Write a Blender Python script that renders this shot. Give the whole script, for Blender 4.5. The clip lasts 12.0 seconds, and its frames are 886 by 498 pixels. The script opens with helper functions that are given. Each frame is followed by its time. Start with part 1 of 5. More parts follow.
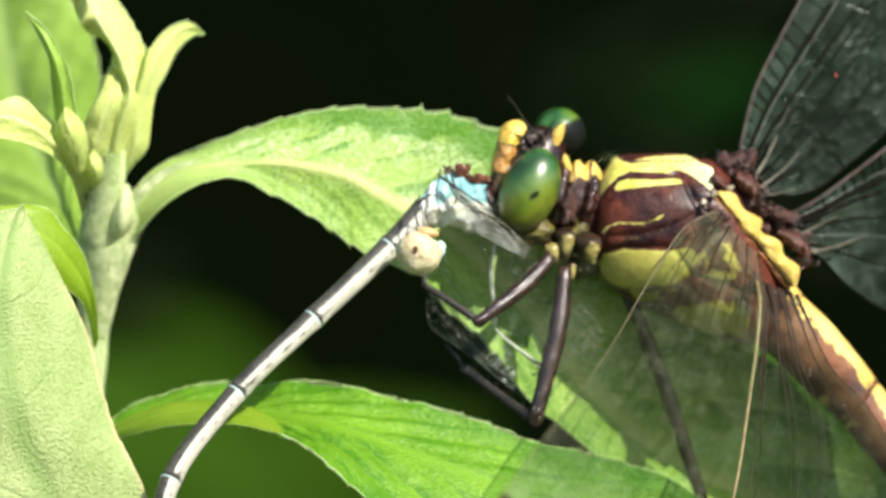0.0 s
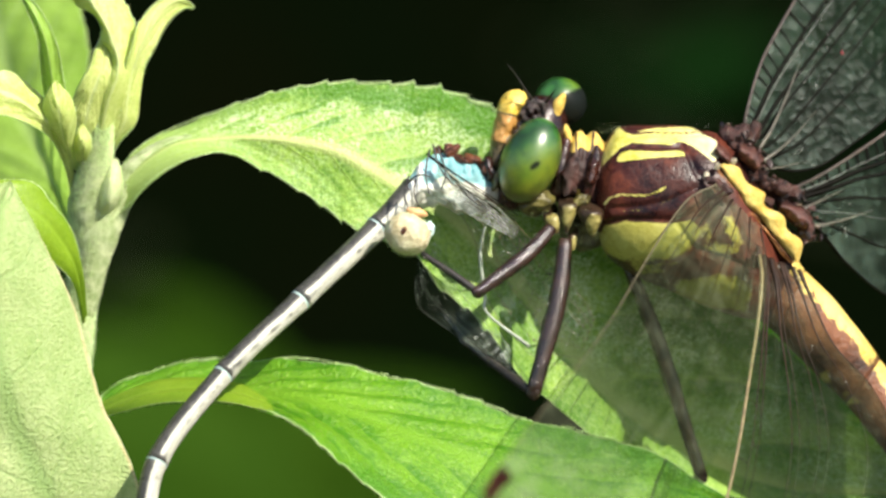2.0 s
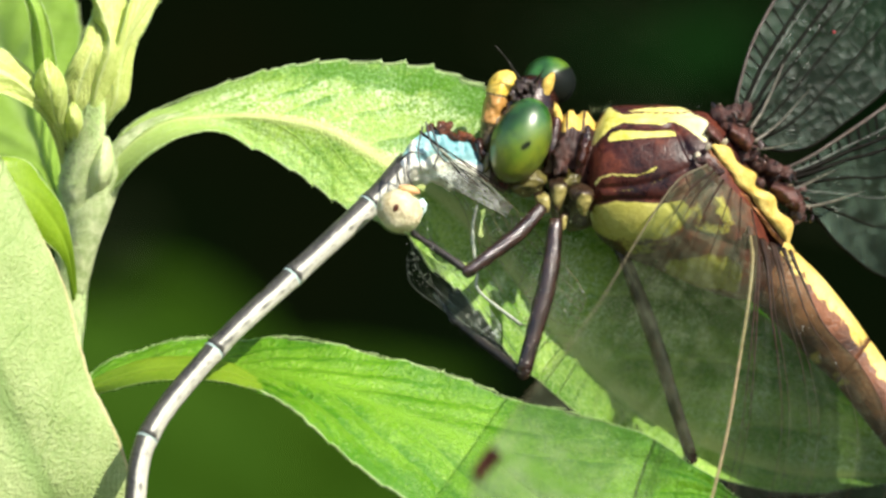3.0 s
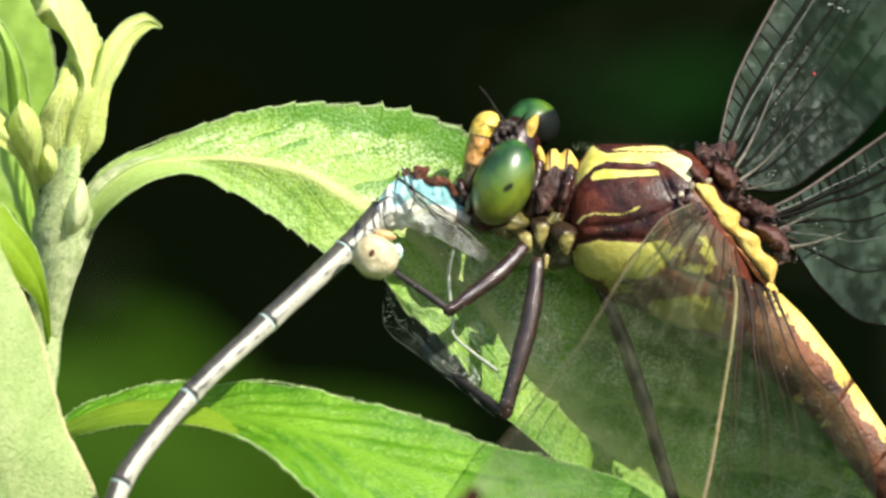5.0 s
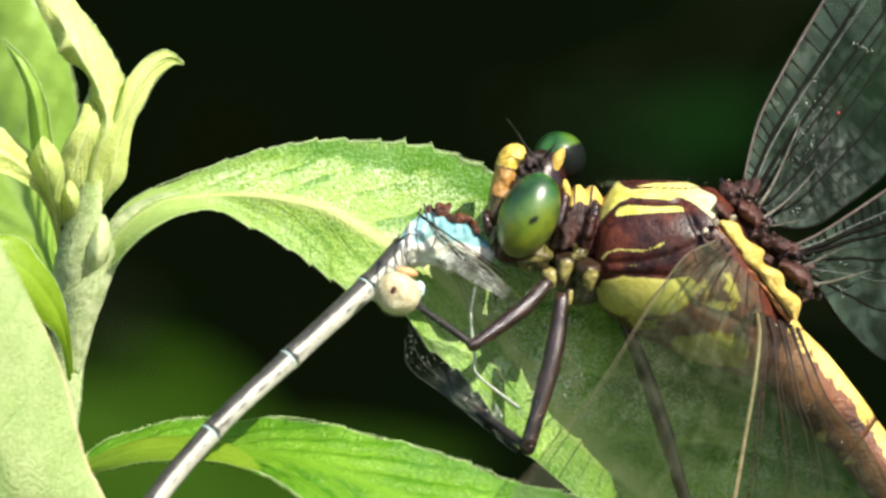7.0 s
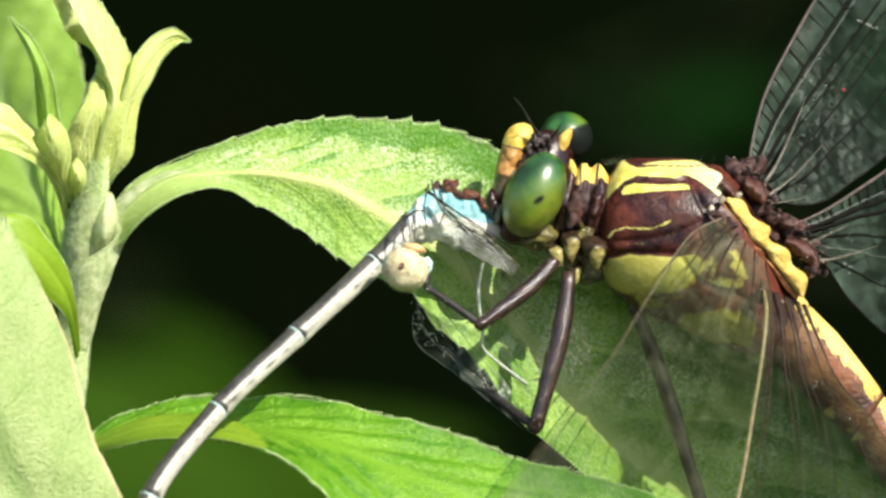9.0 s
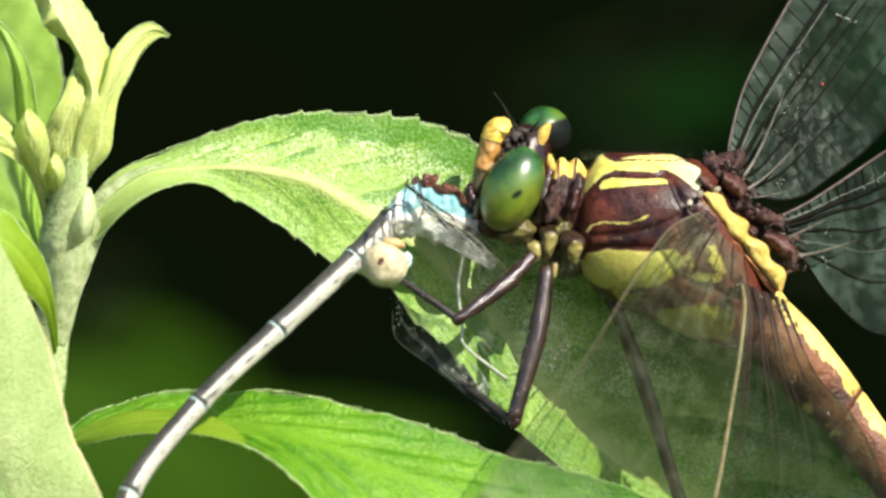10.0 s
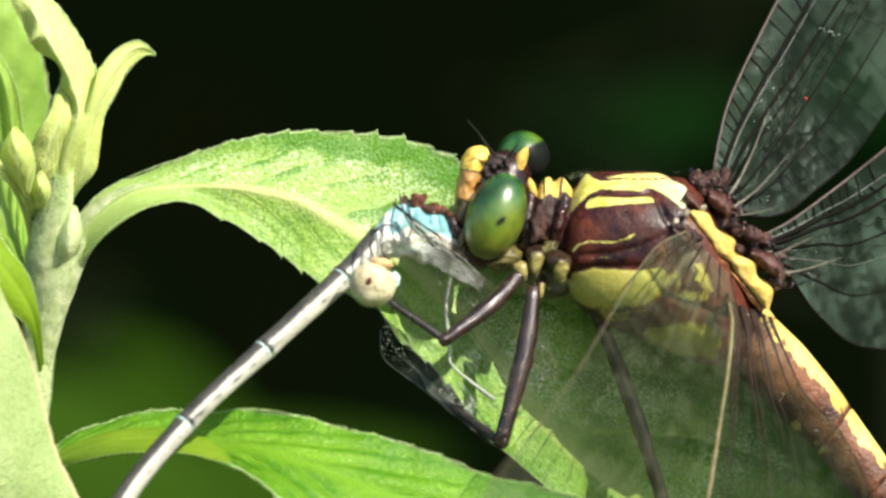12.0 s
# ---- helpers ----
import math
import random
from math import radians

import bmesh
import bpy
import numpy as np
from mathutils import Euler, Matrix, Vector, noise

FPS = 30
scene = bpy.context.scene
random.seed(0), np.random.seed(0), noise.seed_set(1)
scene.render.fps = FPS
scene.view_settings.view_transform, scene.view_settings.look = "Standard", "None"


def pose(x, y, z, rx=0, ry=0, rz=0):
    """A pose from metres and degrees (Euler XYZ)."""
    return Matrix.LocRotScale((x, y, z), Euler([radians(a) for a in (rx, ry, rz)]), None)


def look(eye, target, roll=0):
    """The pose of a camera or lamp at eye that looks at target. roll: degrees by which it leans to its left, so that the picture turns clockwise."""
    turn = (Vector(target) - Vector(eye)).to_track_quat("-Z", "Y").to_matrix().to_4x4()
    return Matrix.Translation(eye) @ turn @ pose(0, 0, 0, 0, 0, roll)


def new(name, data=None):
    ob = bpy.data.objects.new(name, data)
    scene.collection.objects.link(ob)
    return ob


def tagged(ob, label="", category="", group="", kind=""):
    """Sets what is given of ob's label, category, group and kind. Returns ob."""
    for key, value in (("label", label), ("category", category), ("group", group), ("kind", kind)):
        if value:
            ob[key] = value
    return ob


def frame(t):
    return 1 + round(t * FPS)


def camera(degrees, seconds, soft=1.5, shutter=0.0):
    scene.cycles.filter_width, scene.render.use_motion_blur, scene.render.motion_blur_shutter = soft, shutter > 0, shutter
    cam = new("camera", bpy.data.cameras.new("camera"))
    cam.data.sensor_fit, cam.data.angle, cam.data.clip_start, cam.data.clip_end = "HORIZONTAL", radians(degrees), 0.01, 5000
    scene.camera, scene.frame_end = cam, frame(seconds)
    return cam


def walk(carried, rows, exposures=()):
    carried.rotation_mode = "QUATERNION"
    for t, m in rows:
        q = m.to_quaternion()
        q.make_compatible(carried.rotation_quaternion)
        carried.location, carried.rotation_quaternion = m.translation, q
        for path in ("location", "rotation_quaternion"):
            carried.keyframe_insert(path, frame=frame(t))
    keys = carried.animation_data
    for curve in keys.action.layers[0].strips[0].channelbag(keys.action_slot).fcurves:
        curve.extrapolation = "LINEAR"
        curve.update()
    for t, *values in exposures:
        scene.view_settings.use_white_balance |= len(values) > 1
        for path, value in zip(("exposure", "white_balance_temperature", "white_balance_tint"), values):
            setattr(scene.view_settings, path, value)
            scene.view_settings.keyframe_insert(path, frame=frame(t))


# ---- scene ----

# Sizes: the working plane stands across the line of sight through the insects. at() takes
# steps of 25 micrometres to the right and down on that plane, and millimetres of depth behind it.
STEP, REACH, HEIGHT = 2.5e-5, 0.6, 0.8


def at(u, v, d=0.0):
    k = STEP * (1 + d * 1e-3 / REACH)
    return Vector(((u - 784) * k, d * 1e-3, HEIGHT + (441 - v) * k))


# ---- camera: a long lens held by hand, 60 cm away ----
cam = camera(2 * math.degrees(math.atan(784 * STEP / REACH)), 12.0, soft=2.7)
cam.data.dof.use_dof = True
cam.data.dof.focus_distance = REACH + 0.001
cam.data.dof.aperture_fstop = 60.0

# seconds, aim to the right and down (steps from the middle), nearness, lean
HELD = [
    (0, -31.5, 29.5, 0.9827, -0.63), (0.5, -21.8, 66.3, 0.9854, -0.55), (1, -18.2, 59.0, 0.9887, -0.68),
    (1.5, -31.5, 58.7, 0.9898, -0.54), (2, -17.2, 72.5, 0.9923, -0.53), (2.5, -7.6, 69.5, 0.9924, -0.43),
    (3, -1.3, 108.5, 0.9938, -0.18), (3.2, 11.8, 115.0, 0.9938, -0.18), (4.8, 31.0, 46.0, 1.0002, -0.03),
    (5, 40.2, 30.8, 1.0002, -0.03), (5.5, 27.2, 8.2, 0.9981, -0.11), (6, 18.3, 7.5, 1.0011, -0.01),
    (6.5, 0, 0, 1.0, 0), (7, 1.5, -33.7, 1.0, 0), (7.2, 10.2, -20.5, 1.0, 0),
    (8.8, -4.0, -3.8, 0.999, 0), (9, -10.1, 5.4, 0.999, 0), (9.5, 8.3, 19.1, 1.0016, -0.07),
    (10, 26.8, 14.5, 1.0013, -0.03), (10.5, 23.4, -5.6, 1.0019, 0.05), (11, 29.5, 25.3, 1.0054, 0.11),
    (11.5, 62.5, 22.4, 1.0068, 0.1), (12, 50.7, -19.9, 1.0031, 0.16)]
walk(cam, [(t, look((0, -REACH / s, HEIGHT), at(784 + u, 441 + v), lean)) for t, u, v, s, lean in HELD])

# ---- daylight ----
SUN = Vector((0.50, -0.60, 0.62)).normalized()
world = bpy.data.worlds.new("sky")
scene.world = world
world.use_nodes = True
wn = world.node_tree.nodes
sky = wn.new("ShaderNodeTexSky")
sky.sky_type, sky.sun_disc = "NISHITA", False
sky.sun_elevation = math.asin(SUN.z)
sky.sun_rotation = math.atan2(SUN.x, SUN.y)
wn["Background"].inputs["Strength"].default_value = 0.104
world.node_tree.links.new(sky.outputs["Color"], wn["Background"].inputs["Color"])
sun = new("sun", bpy.data.lights.new("sun", "SUN"))
sun.data.energy, sun.data.angle, sun.data.color = 4.3, radians(0.53), (1.0, 0.925, 0.80)
sun.matrix_world = look(SUN * 3 + Vector((0, 0, HEIGHT)), (0, 0, HEIGHT))
scene.view_settings.exposure = 1.16


# ---- materials ----
class Nodes:
    """A small hand for node trees."""

    def __init__(self, name):
        self.mat = bpy.data.materials.new(name)
        self.mat.use_nodes = True
        self.tree = self.mat.node_tree
        self.bsdf = self.tree.nodes["Principled BSDF"]
        self.out = self.tree.nodes["Material Output"]

    def add(self, kind, **values):
        n = self.tree.nodes.new("ShaderNode" + kind)
        for k, v in values.items():
            if k == "op":
                n.operation = v
            elif k in n.inputs:
                n.inputs[k].default_value = v
        return n

    def link(self, a, b):
        self.tree.links.new(a, b)

    def math(self, op, a, b=0.0, c=0.0):
        n = self.add("Math", op=op)
        for i, x in enumerate((a, b, c)):
            if isinstance(x, (int, float)):
                n.inputs[i].default_value = x
            else:
                self.link(x, n.inputs[i])
        return n.outputs[0]

    def noise(self, scale, detail=3.0, rough=0.6, space="Object"):
        n = self.add("TexNoise", Scale=scale, Detail=detail, Roughness=rough)
        self.link(self.add("TexCoord").outputs[space], n.inputs["Vector"])
        return n.outputs[0]

    def ramp(self, factor, *stops):
        n = self.add("ValToRGB")
        el = n.color_ramp.elements
        while len(el) < len(stops):
            el.new(0.5)
        for e, (p, c) in zip(el, stops):
            e.position, e.color = p, (*c, 1) if len(c) == 3 else c
        self.link(factor, n.inputs[0])
        return n.outputs[0]

    def mix(self, factor, a, b):
        n = self.tree.nodes.new("ShaderNodeMix")
        n.data_type = "RGBA"
        for i, x in ((0, factor), (6, a), (7, b)):
            if isinstance(x, (int, float)):
                n.inputs[i].default_value = x
            elif isinstance(x, tuple):
                n.inputs[i].default_value = (*x, 1)
            else:
                self.link(x, n.inputs[i])
        return n.outputs[2]

    def bump(self, height, strength, distance):
        n = self.add("Bump", Strength=strength, Distance=distance)
        self.link(height, n.inputs["Height"])
        return n.outputs[0]

    def attr(self, name):
        n = self.add("Attribute")
        n.attribute_name = name
        return n.outputs["Fac"]

    def uv(self):
        n = self.add("SeparateXYZ")
        self.link(self.add("UVMap").outputs[0], n.inputs[0])
        return n.outputs[0], n.outputs[1]


def plain(name, low, high, scale, rough=0.5, bump=0.3, depth=3e-5, spec=0.5, dust=0.0, through_light=0.0):
    """A surface that wavers between two colours, with fine relief."""
    n = Nodes(name)
    a, b = n.noise(scale), n.noise(scale * 7, 4)
    f = n.math("ADD", n.math("MULTIPLY", a, 0.65), n.math("MULTIPLY", b, 0.35))
    col = n.ramp(f, (0.36, low), (0.66, high))
    if dust:
        grains = n.ramp(n.noise(9000.0, 3, 0.7), (0.58, (0, 0, 0)), (0.70, (dust,) * 3))
        col = n.mix(grains, col, (0.36, 0.33, 0.28))
    n.link(col, n.bsdf.inputs["Base Color"])
    n.link(n.ramp(b, (0.3, (rough * 0.8,) * 3), (0.7, (min(1, rough * 1.2),) * 3)), n.bsdf.inputs["Roughness"])
    n.bsdf.inputs["Specular IOR Level"].default_value = spec
    n.link(n.bump(b, bump, depth), n.bsdf.inputs["Normal"])
    if through_light:
        t = n.add("BsdfTranslucent")
        n.link(col, t.inputs[0])
        m = n.add("MixShader", Fac=through_light)
        n.link(n.bsdf.outputs[0], m.inputs[1])
        n.link(t.outputs[0], m.inputs[2])
        n.link(m.outputs[0], n.out.inputs[0])
    return n.mat


def leaf_material(name, low, high, vein, veins=9.0, slope=0.35, through_light=0.35, vein_width=0.10, relief=1.0, rib_tone=None, gloss=0.5, stipple=0.25, bands=0.4, rim_tone=(0.72, 0.82, 0.46), net=0.0, stalk=0.0):
    """Leaf flesh with a midrib and side veins, in the leaf's own length and width."""
    n = Nodes(name)
    u, v = n.uv()
    side = n.math("ABSOLUTE", n.math("SUBTRACT", v, 0.5))
    side = n.math("MULTIPLY", side, 2.0)
    wob = n.math("MULTIPLY", n.math("SUBTRACT", n.noise(500.0, 2), 0.5), 0.022)
    run = n.math("ADD", n.math("SUBTRACT", u, n.math("MULTIPLY", n.math("POWER", side, 1.3), slope)), wob)
    saw = n.math("FRACT", n.math("MULTIPLY", run, veins))
    tri = n.math("ABSOLUTE", n.math("SUBTRACT", saw, 0.5))
    line = n.ramp(tri, (0.0, (1, 1, 1)), (vein_width, (0, 0, 0)))
    fade = n.ramp(side, (0.0, (1, 1, 1)), (0.95, (0.15, 0.15, 0.15)))
    line = n.math("MULTIPLY", line, fade)
    rib = n.ramp(side, (0.03, (1, 1, 1)), (0.13, (0, 0, 0)))
    both = n.math("MAXIMUM", line, rib)
    coarse, fine = n.noise(260.0, 3), n.noise(5200.0, 4, 0.7)
    cell = n.add("TexVoronoi", Scale=6500.0)
    n.link(n.add("TexCoord").outputs["Object"], cell.inputs["Vector"])
    f = n.math("ADD", n.math("MULTIPLY", coarse, 0.45), n.math("MULTIPLY", fine, 0.55))
    band = n.math("MULTIPLY", n.ramp(saw, (0.5, (0, 0, 0)), (0.56, (1, 1, 1)), (0.95, (0, 0, 0))), n.ramp(n.noise(420.0, 2), (0.35, (0.1,) * 3), (0.6, (1, 1, 1))))
    band = n.math("MULTIPLY", band, n.ramp(side, (0.05, (0.2,) * 3), (0.5, (1, 1, 1))))
    band = n.math("MULTIPLY", n.math("MAXIMUM", band, n.ramp(side, (0.55, (0, 0, 0)), (0.95, (0.45,) * 3))), bands)
    if stalk:
        band = n.math("MULTIPLY", band, n.ramp(v, (0.40, (0.3,) * 3), (0.60, (1, 1, 1))))
        hem = n.math("MULTIPLY", n.ramp(n.math("ADD", v, n.math("MULTIPLY", n.math("SUBTRACT", n.noise(420.0, 2), 0.5), 0.22)), (0.83, (0, 0, 0)), (0.87, (1.5,) * 3), (0.95, (1.2,) * 3), (1.0, (0.5,) * 3)), n.ramp(n.math("ADD", u, n.math("MULTIPLY", coarse, 0.1)), (0.40, (0, 0, 0)), (0.50, (1, 1, 1))))
        band = n.math("MAXIMUM", band, hem)
    f = n.math("SUBTRACT", f, n.math("MULTIPLY", band, 0.16))
    flesh = n.ramp(f, (0.36, low), (0.64, high))
    # Pale margin colour paints in light on the edge fuzz; wider where net is set.
    rim = n.ramp(side, (0.955 if net else 0.975, (0, 0, 0)), (0.988, (0.75 if net else 0.35,) * 3))
    down = n.ramp(n.math("SUBTRACT", n.noise(7000.0, 3, 0.75), n.math("MULTIPLY", band, 0.05)), (0.44 if stalk else 0.54, (0, 0, 0)), (0.60 if stalk else 0.68, (stipple,) * 3))
    if stalk:
        # Heavier on the upper half: leaf down, with its sheen painted in as pale colour.
        spread = n.math("MULTIPLY", n.ramp(v, (0.05, (0.55,) * 3), (0.44, (0.5,) * 3), (0.56, (1.4,) * 3), (0.84, (1.3,) * 3), (0.90, (0.3,) * 3)), n.ramp(n.noise(330.0, 3), (0.38, (0.25,) * 3), (0.56, (1.35,) * 3)))
        down = n.math("MULTIPLY", down, spread)
    flesh = n.mix(down, flesh, (0.62, 0.76, 0.42) if stalk else (0.54, 0.68, 0.22))
    col = n.mix(n.math("MULTIPLY", rib, 0.85), n.mix(n.math("MULTIPLY", line, 0.6), flesh, vein), rib_tone or vein)
    if stalk:
        col = n.mix(n.ramp(n.math("ADD", u, n.math("MULTIPLY", n.math("SUBTRACT", fine, 0.5), 0.10)), (stalk * 0.45, (0.75,) * 3), (stalk, (0, 0, 0))), col, (0.42, 0.54, 0.17))
    if net:
        mesh = n.add("TexVoronoi", Scale=900.0)
        mesh.feature = "DISTANCE_TO_EDGE"
        n.link(n.add("TexCoord").outputs["Object"], mesh.inputs["Vector"])
        col = n.mix(n.ramp(mesh.outputs["Distance"], (0.0, (net,) * 3), (0.07, (0, 0, 0))), col, vein)
    col = n.mix(rim, col, rim_tone)
    n.link(col, n.bsdf.inputs["Base Color"])
    n.bsdf.inputs["Roughness"].default_value = 0.38
    n.bsdf.inputs["Specular IOR Level"].default_value = gloss
    h = n.math("MULTIPLY", both, -0.32)
    h = n.math("ADD", h, n.math("ADD", n.math("MULTIPLY", fine, 0.6), n.math("MULTIPLY", cell.outputs[0], 0.32)))
    nor = n.bump(h, 0.6 * relief, 1.1e-4)
    n.link(nor, n.bsdf.inputs["Normal"])
    t = n.add("BsdfTranslucent")
    n.link(n.mix(0.35, col, (0.30, 0.42, 0.02)), t.inputs[0])
    n.link(nor, t.inputs[1])
    m = n.add("MixShader", Fac=through_light)
    n.link(n.bsdf.outputs[0], m.inputs[1])
    n.link(t.outputs[0], m.inputs[2])
    n.link(m.outputs[0], n.out.inputs[0])
    return n.mat


def marked(name, ground, ground2, mark, mark2, rough=0.35, bump=0.35, attribute="mark", third=None, middle=None, spec=0.5, streak=False):
    """Insect shell: a ground colour and a marking whose outline is a value on the mesh."""
    n = Nodes(name)
    a, b, c = n.noise(420.0, 2), n.noise(6000.0, 4), n.noise(1500.0, 3)
    f = n.math("ADD", n.math("MULTIPLY", a, 0.55), n.math("ADD", n.math("MULTIPLY", c, 0.25), n.math("MULTIPLY", b, 0.20)))
    if streak:
        long = n.add("Mapping")
        long.inputs["Scale"].default_value = (3.0, 70.0, 1.0)
        n.link(n.add("UVMap").outputs[0], long.inputs["Vector"])
        fibre = n.add("TexNoise", Scale=1.0, Detail=4.0, Roughness=0.7)
        n.link(long.outputs[0], fibre.inputs["Vector"])
        f = n.math("ADD", n.math("MULTIPLY", f, 0.5), n.math("MULTIPLY", fibre.outputs[0], 0.5))
    mid = middle or tuple(0.5 * (p + q) for p, q in zip(ground, ground2))
    base = n.ramp(f, (0.37, ground), (0.50, mid), (0.63, ground2))
    top = n.ramp(f, (0.38, mark), (0.62, mark2))
    edge = n.math("ADD", n.attr(attribute), n.math("MULTIPLY", n.math("SUBTRACT", b, 0.5), 0.5))
    k = n.ramp(edge, (0.38, (0, 0, 0)), (0.62, (1, 1, 1)))
    if third:
        top = n.mix(n.attr("pale"), top, (0.60, 0.58, 0.42))
        top = n.mix(n.attr("third"), top, n.ramp(f, (0.38, third), (0.62, tuple(1.5 * c for c in third))))
    n.link(n.mix(k, base, top), n.bsdf.inputs["Base Color"])
    n.link(n.ramp(c, (0.35, (rough * 0.65,) * 3), (0.65, (min(1.0, rough * 1.35),) * 3)), n.bsdf.inputs["Roughness"])
    n.bsdf.inputs["Specular IOR Level"].default_value = spec
    n.link(n.bump(n.math("ADD", b, n.math("MULTIPLY", c, 0.8)), bump, 6e-5), n.bsdf.inputs["Normal"])
    return n.mat


def membrane(name, tint, opacity, gloss_share=0.05, rough=0.22, speck=0.75, cells=2100.0, streak=1.0, tip=0.8, clear_tone=(0.84, 0.89, 0.85), band=0.0, mottle=4.4, root_tone=None):
    """Clear wing skin: lets most light through, with small puckered cells that catch the sky,
    streaks of haze along the wing that put its sheen in as colour, and pale specks of dust."""
    n = Nodes(name)
    clear = n.add("BsdfTransparent", Color=(*clear_tone, 1))
    if root_tone:
        n.link(n.ramp(n.uv()[0], (0.10, root_tone), (0.30, clear_tone)), clear.inputs[0])
    gloss = n.add("BsdfGlossy", Roughness=rough, Color=(0.82, 0.92, 0.90, 1))
    dust = n.add("BsdfDiffuse", Color=(*tint, 1))
    wrinkle = n.noise(800.0, 2, 0.6)
    grit = n.noise(3600.0, 5, 0.8)
    patch = n.noise(420.0, 2, 0.5)
    cell = n.add("TexVoronoi", Scale=cells)
    warp = n.add("VectorMath", op="MULTIPLY_ADD")
    swirl = n.add("TexNoise", Scale=1100.0, Detail=2.0)
    n.link(n.add("TexCoord").outputs["Object"], swirl.inputs["Vector"])
    n.link(swirl.outputs["Color"], warp.inputs[0])
    warp.inputs[1].default_value = (6e-4, 6e-4, 6e-4)
    n.link(n.add("TexCoord").outputs["Object"], warp.inputs[2])
    n.link(warp.outputs[0], cell.inputs["Vector"])
    n.link(n.bump(n.math("ADD", n.math("MULTIPLY", wrinkle, 1.0), n.math("MULTIPLY", cell.outputs["Distance"], 0.35)), 0.6, 2.2e-4), gloss.inputs["Normal"])
    long = n.add("Mapping")
    long.inputs["Scale"].default_value = (7.0, 20.0, 1.0)
    n.link(n.add("UVMap").outputs[0], long.inputs["Vector"])
    fibre = n.add("TexNoise", Scale=1.0, Detail=4.0, Roughness=0.65)
    n.link(long.outputs[0], fibre.inputs["Vector"])
    fibre = n.ramp(fibre.outputs[0], (0.42, (1 - 0.88 * min(1.0, streak),) * 3), (0.66, (1.0 + 1.3 * streak,) * 3))
    m1, m2 = n.add("MixShader"), n.add("MixShader")
    specks = n.ramp(grit, (0.64, (0, 0, 0)), (0.74, (speck, speck, speck)))
    patch = n.math("ADD", n.math("MULTIPLY", patch, 0.74), n.math("MULTIPLY", cell.outputs["Color"], 0.26))
    haze = n.ramp(patch, (0.40, (opacity * 0.7,) * 3), (0.62, (opacity * mottle,) * 3))
    haze = n.math("MULTIPLY", n.math("MULTIPLY", haze, fibre), n.ramp(n.uv()[0], (0.0, (1, 1, 1)), (0.16, (0.95,) * 3), (0.30, (0.46,) * 3), (0.56, (0.52,) * 3), (0.70, (tip,) * 3)))
    if band:
        haze = n.math("ADD", haze, n.ramp(n.uv()[1], (0.0, (band,) * 3), (0.185, (band,) * 3), (0.20, (0, 0, 0))))
    n.link(n.math("ADD", haze, n.math("MULTIPLY", specks, n.ramp(patch, (0.45, (0.05,) * 3), (0.7, (0.7,) * 3)))), m1.inputs[0])
    n.link(clear.outputs[0], m1.inputs[1])
    n.link(dust.outputs[0], m1.inputs[2])
    n.link(n.math("MULTIPLY", n.ramp(cell.outputs["Color"], (0.1, (0.6,) * 3), (0.9, (1.4,) * 3)), gloss_share), m2.inputs[0])
    n.link(m1.outputs[0], m2.inputs[1])
    n.link(gloss.outputs[0], m2.inputs[2])
    n.link(m2.outputs[0], n.out.inputs[0])
    return n.mat


def knuckle_material():
    """Small crumpled plates, each of its own brown, a few of them cream."""
    n = Nodes("knuckle_browns")
    tone = n.add("NewGeometry").outputs["Random Per Island"]
    col = n.ramp(tone, (0.0, (0.006, 0.004, 0.004)), (0.45, (0.028, 0.013, 0.010)), (0.75, (0.062, 0.024, 0.017)), (0.86, (0.050, 0.024, 0.018)), (0.97, (0.17, 0.13, 0.09)))
    fine = n.noise(4200.0, 4, 0.7)
    n.link(n.mix(n.ramp(fine, (0.52, (0, 0, 0)), (0.70, (0.5,) * 3)), col, (0.012, 0.007, 0.006)), n.bsdf.inputs["Base Color"])
    n.bsdf.inputs["Roughness"].default_value = 0.28
    n.link(n.bump(fine, 0.9, 9e-5), n.bsdf.inputs["Normal"])
    return n.mat


def eye_material():
    """Compound eye: glossy, dark green above, clear olive green below."""
    n = Nodes("eye_green")
    a = n.attr("mark")
    w = n.math("ADD", a, n.math("MULTIPLY", n.math("SUBTRACT", n.noise(620.0, 4), 0.5), 0.62))
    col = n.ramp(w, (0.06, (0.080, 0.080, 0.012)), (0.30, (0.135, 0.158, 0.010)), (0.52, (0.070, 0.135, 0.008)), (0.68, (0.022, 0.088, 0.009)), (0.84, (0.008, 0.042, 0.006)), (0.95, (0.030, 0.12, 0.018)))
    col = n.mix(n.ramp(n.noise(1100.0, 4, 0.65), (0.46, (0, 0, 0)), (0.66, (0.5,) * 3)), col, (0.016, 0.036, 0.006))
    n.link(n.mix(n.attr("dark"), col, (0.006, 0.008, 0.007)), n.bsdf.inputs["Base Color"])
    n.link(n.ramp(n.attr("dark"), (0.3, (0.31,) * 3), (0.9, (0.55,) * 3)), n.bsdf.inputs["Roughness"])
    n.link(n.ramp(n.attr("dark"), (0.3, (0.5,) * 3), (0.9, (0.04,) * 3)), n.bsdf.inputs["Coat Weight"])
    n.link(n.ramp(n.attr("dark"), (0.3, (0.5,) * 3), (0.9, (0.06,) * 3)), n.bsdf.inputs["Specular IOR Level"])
    n.bsdf.inputs["Coat Roughness"].default_value = 0.37
    facets = n.add("TexVoronoi", Scale=16000.0)
    n.link(n.add("TexCoord").outputs["Object"], facets.inputs["Vector"])
    n.link(n.bump(facets.outputs[0], 0.08, 1e-5), n.bsdf.inputs["Normal"])
    return n.mat


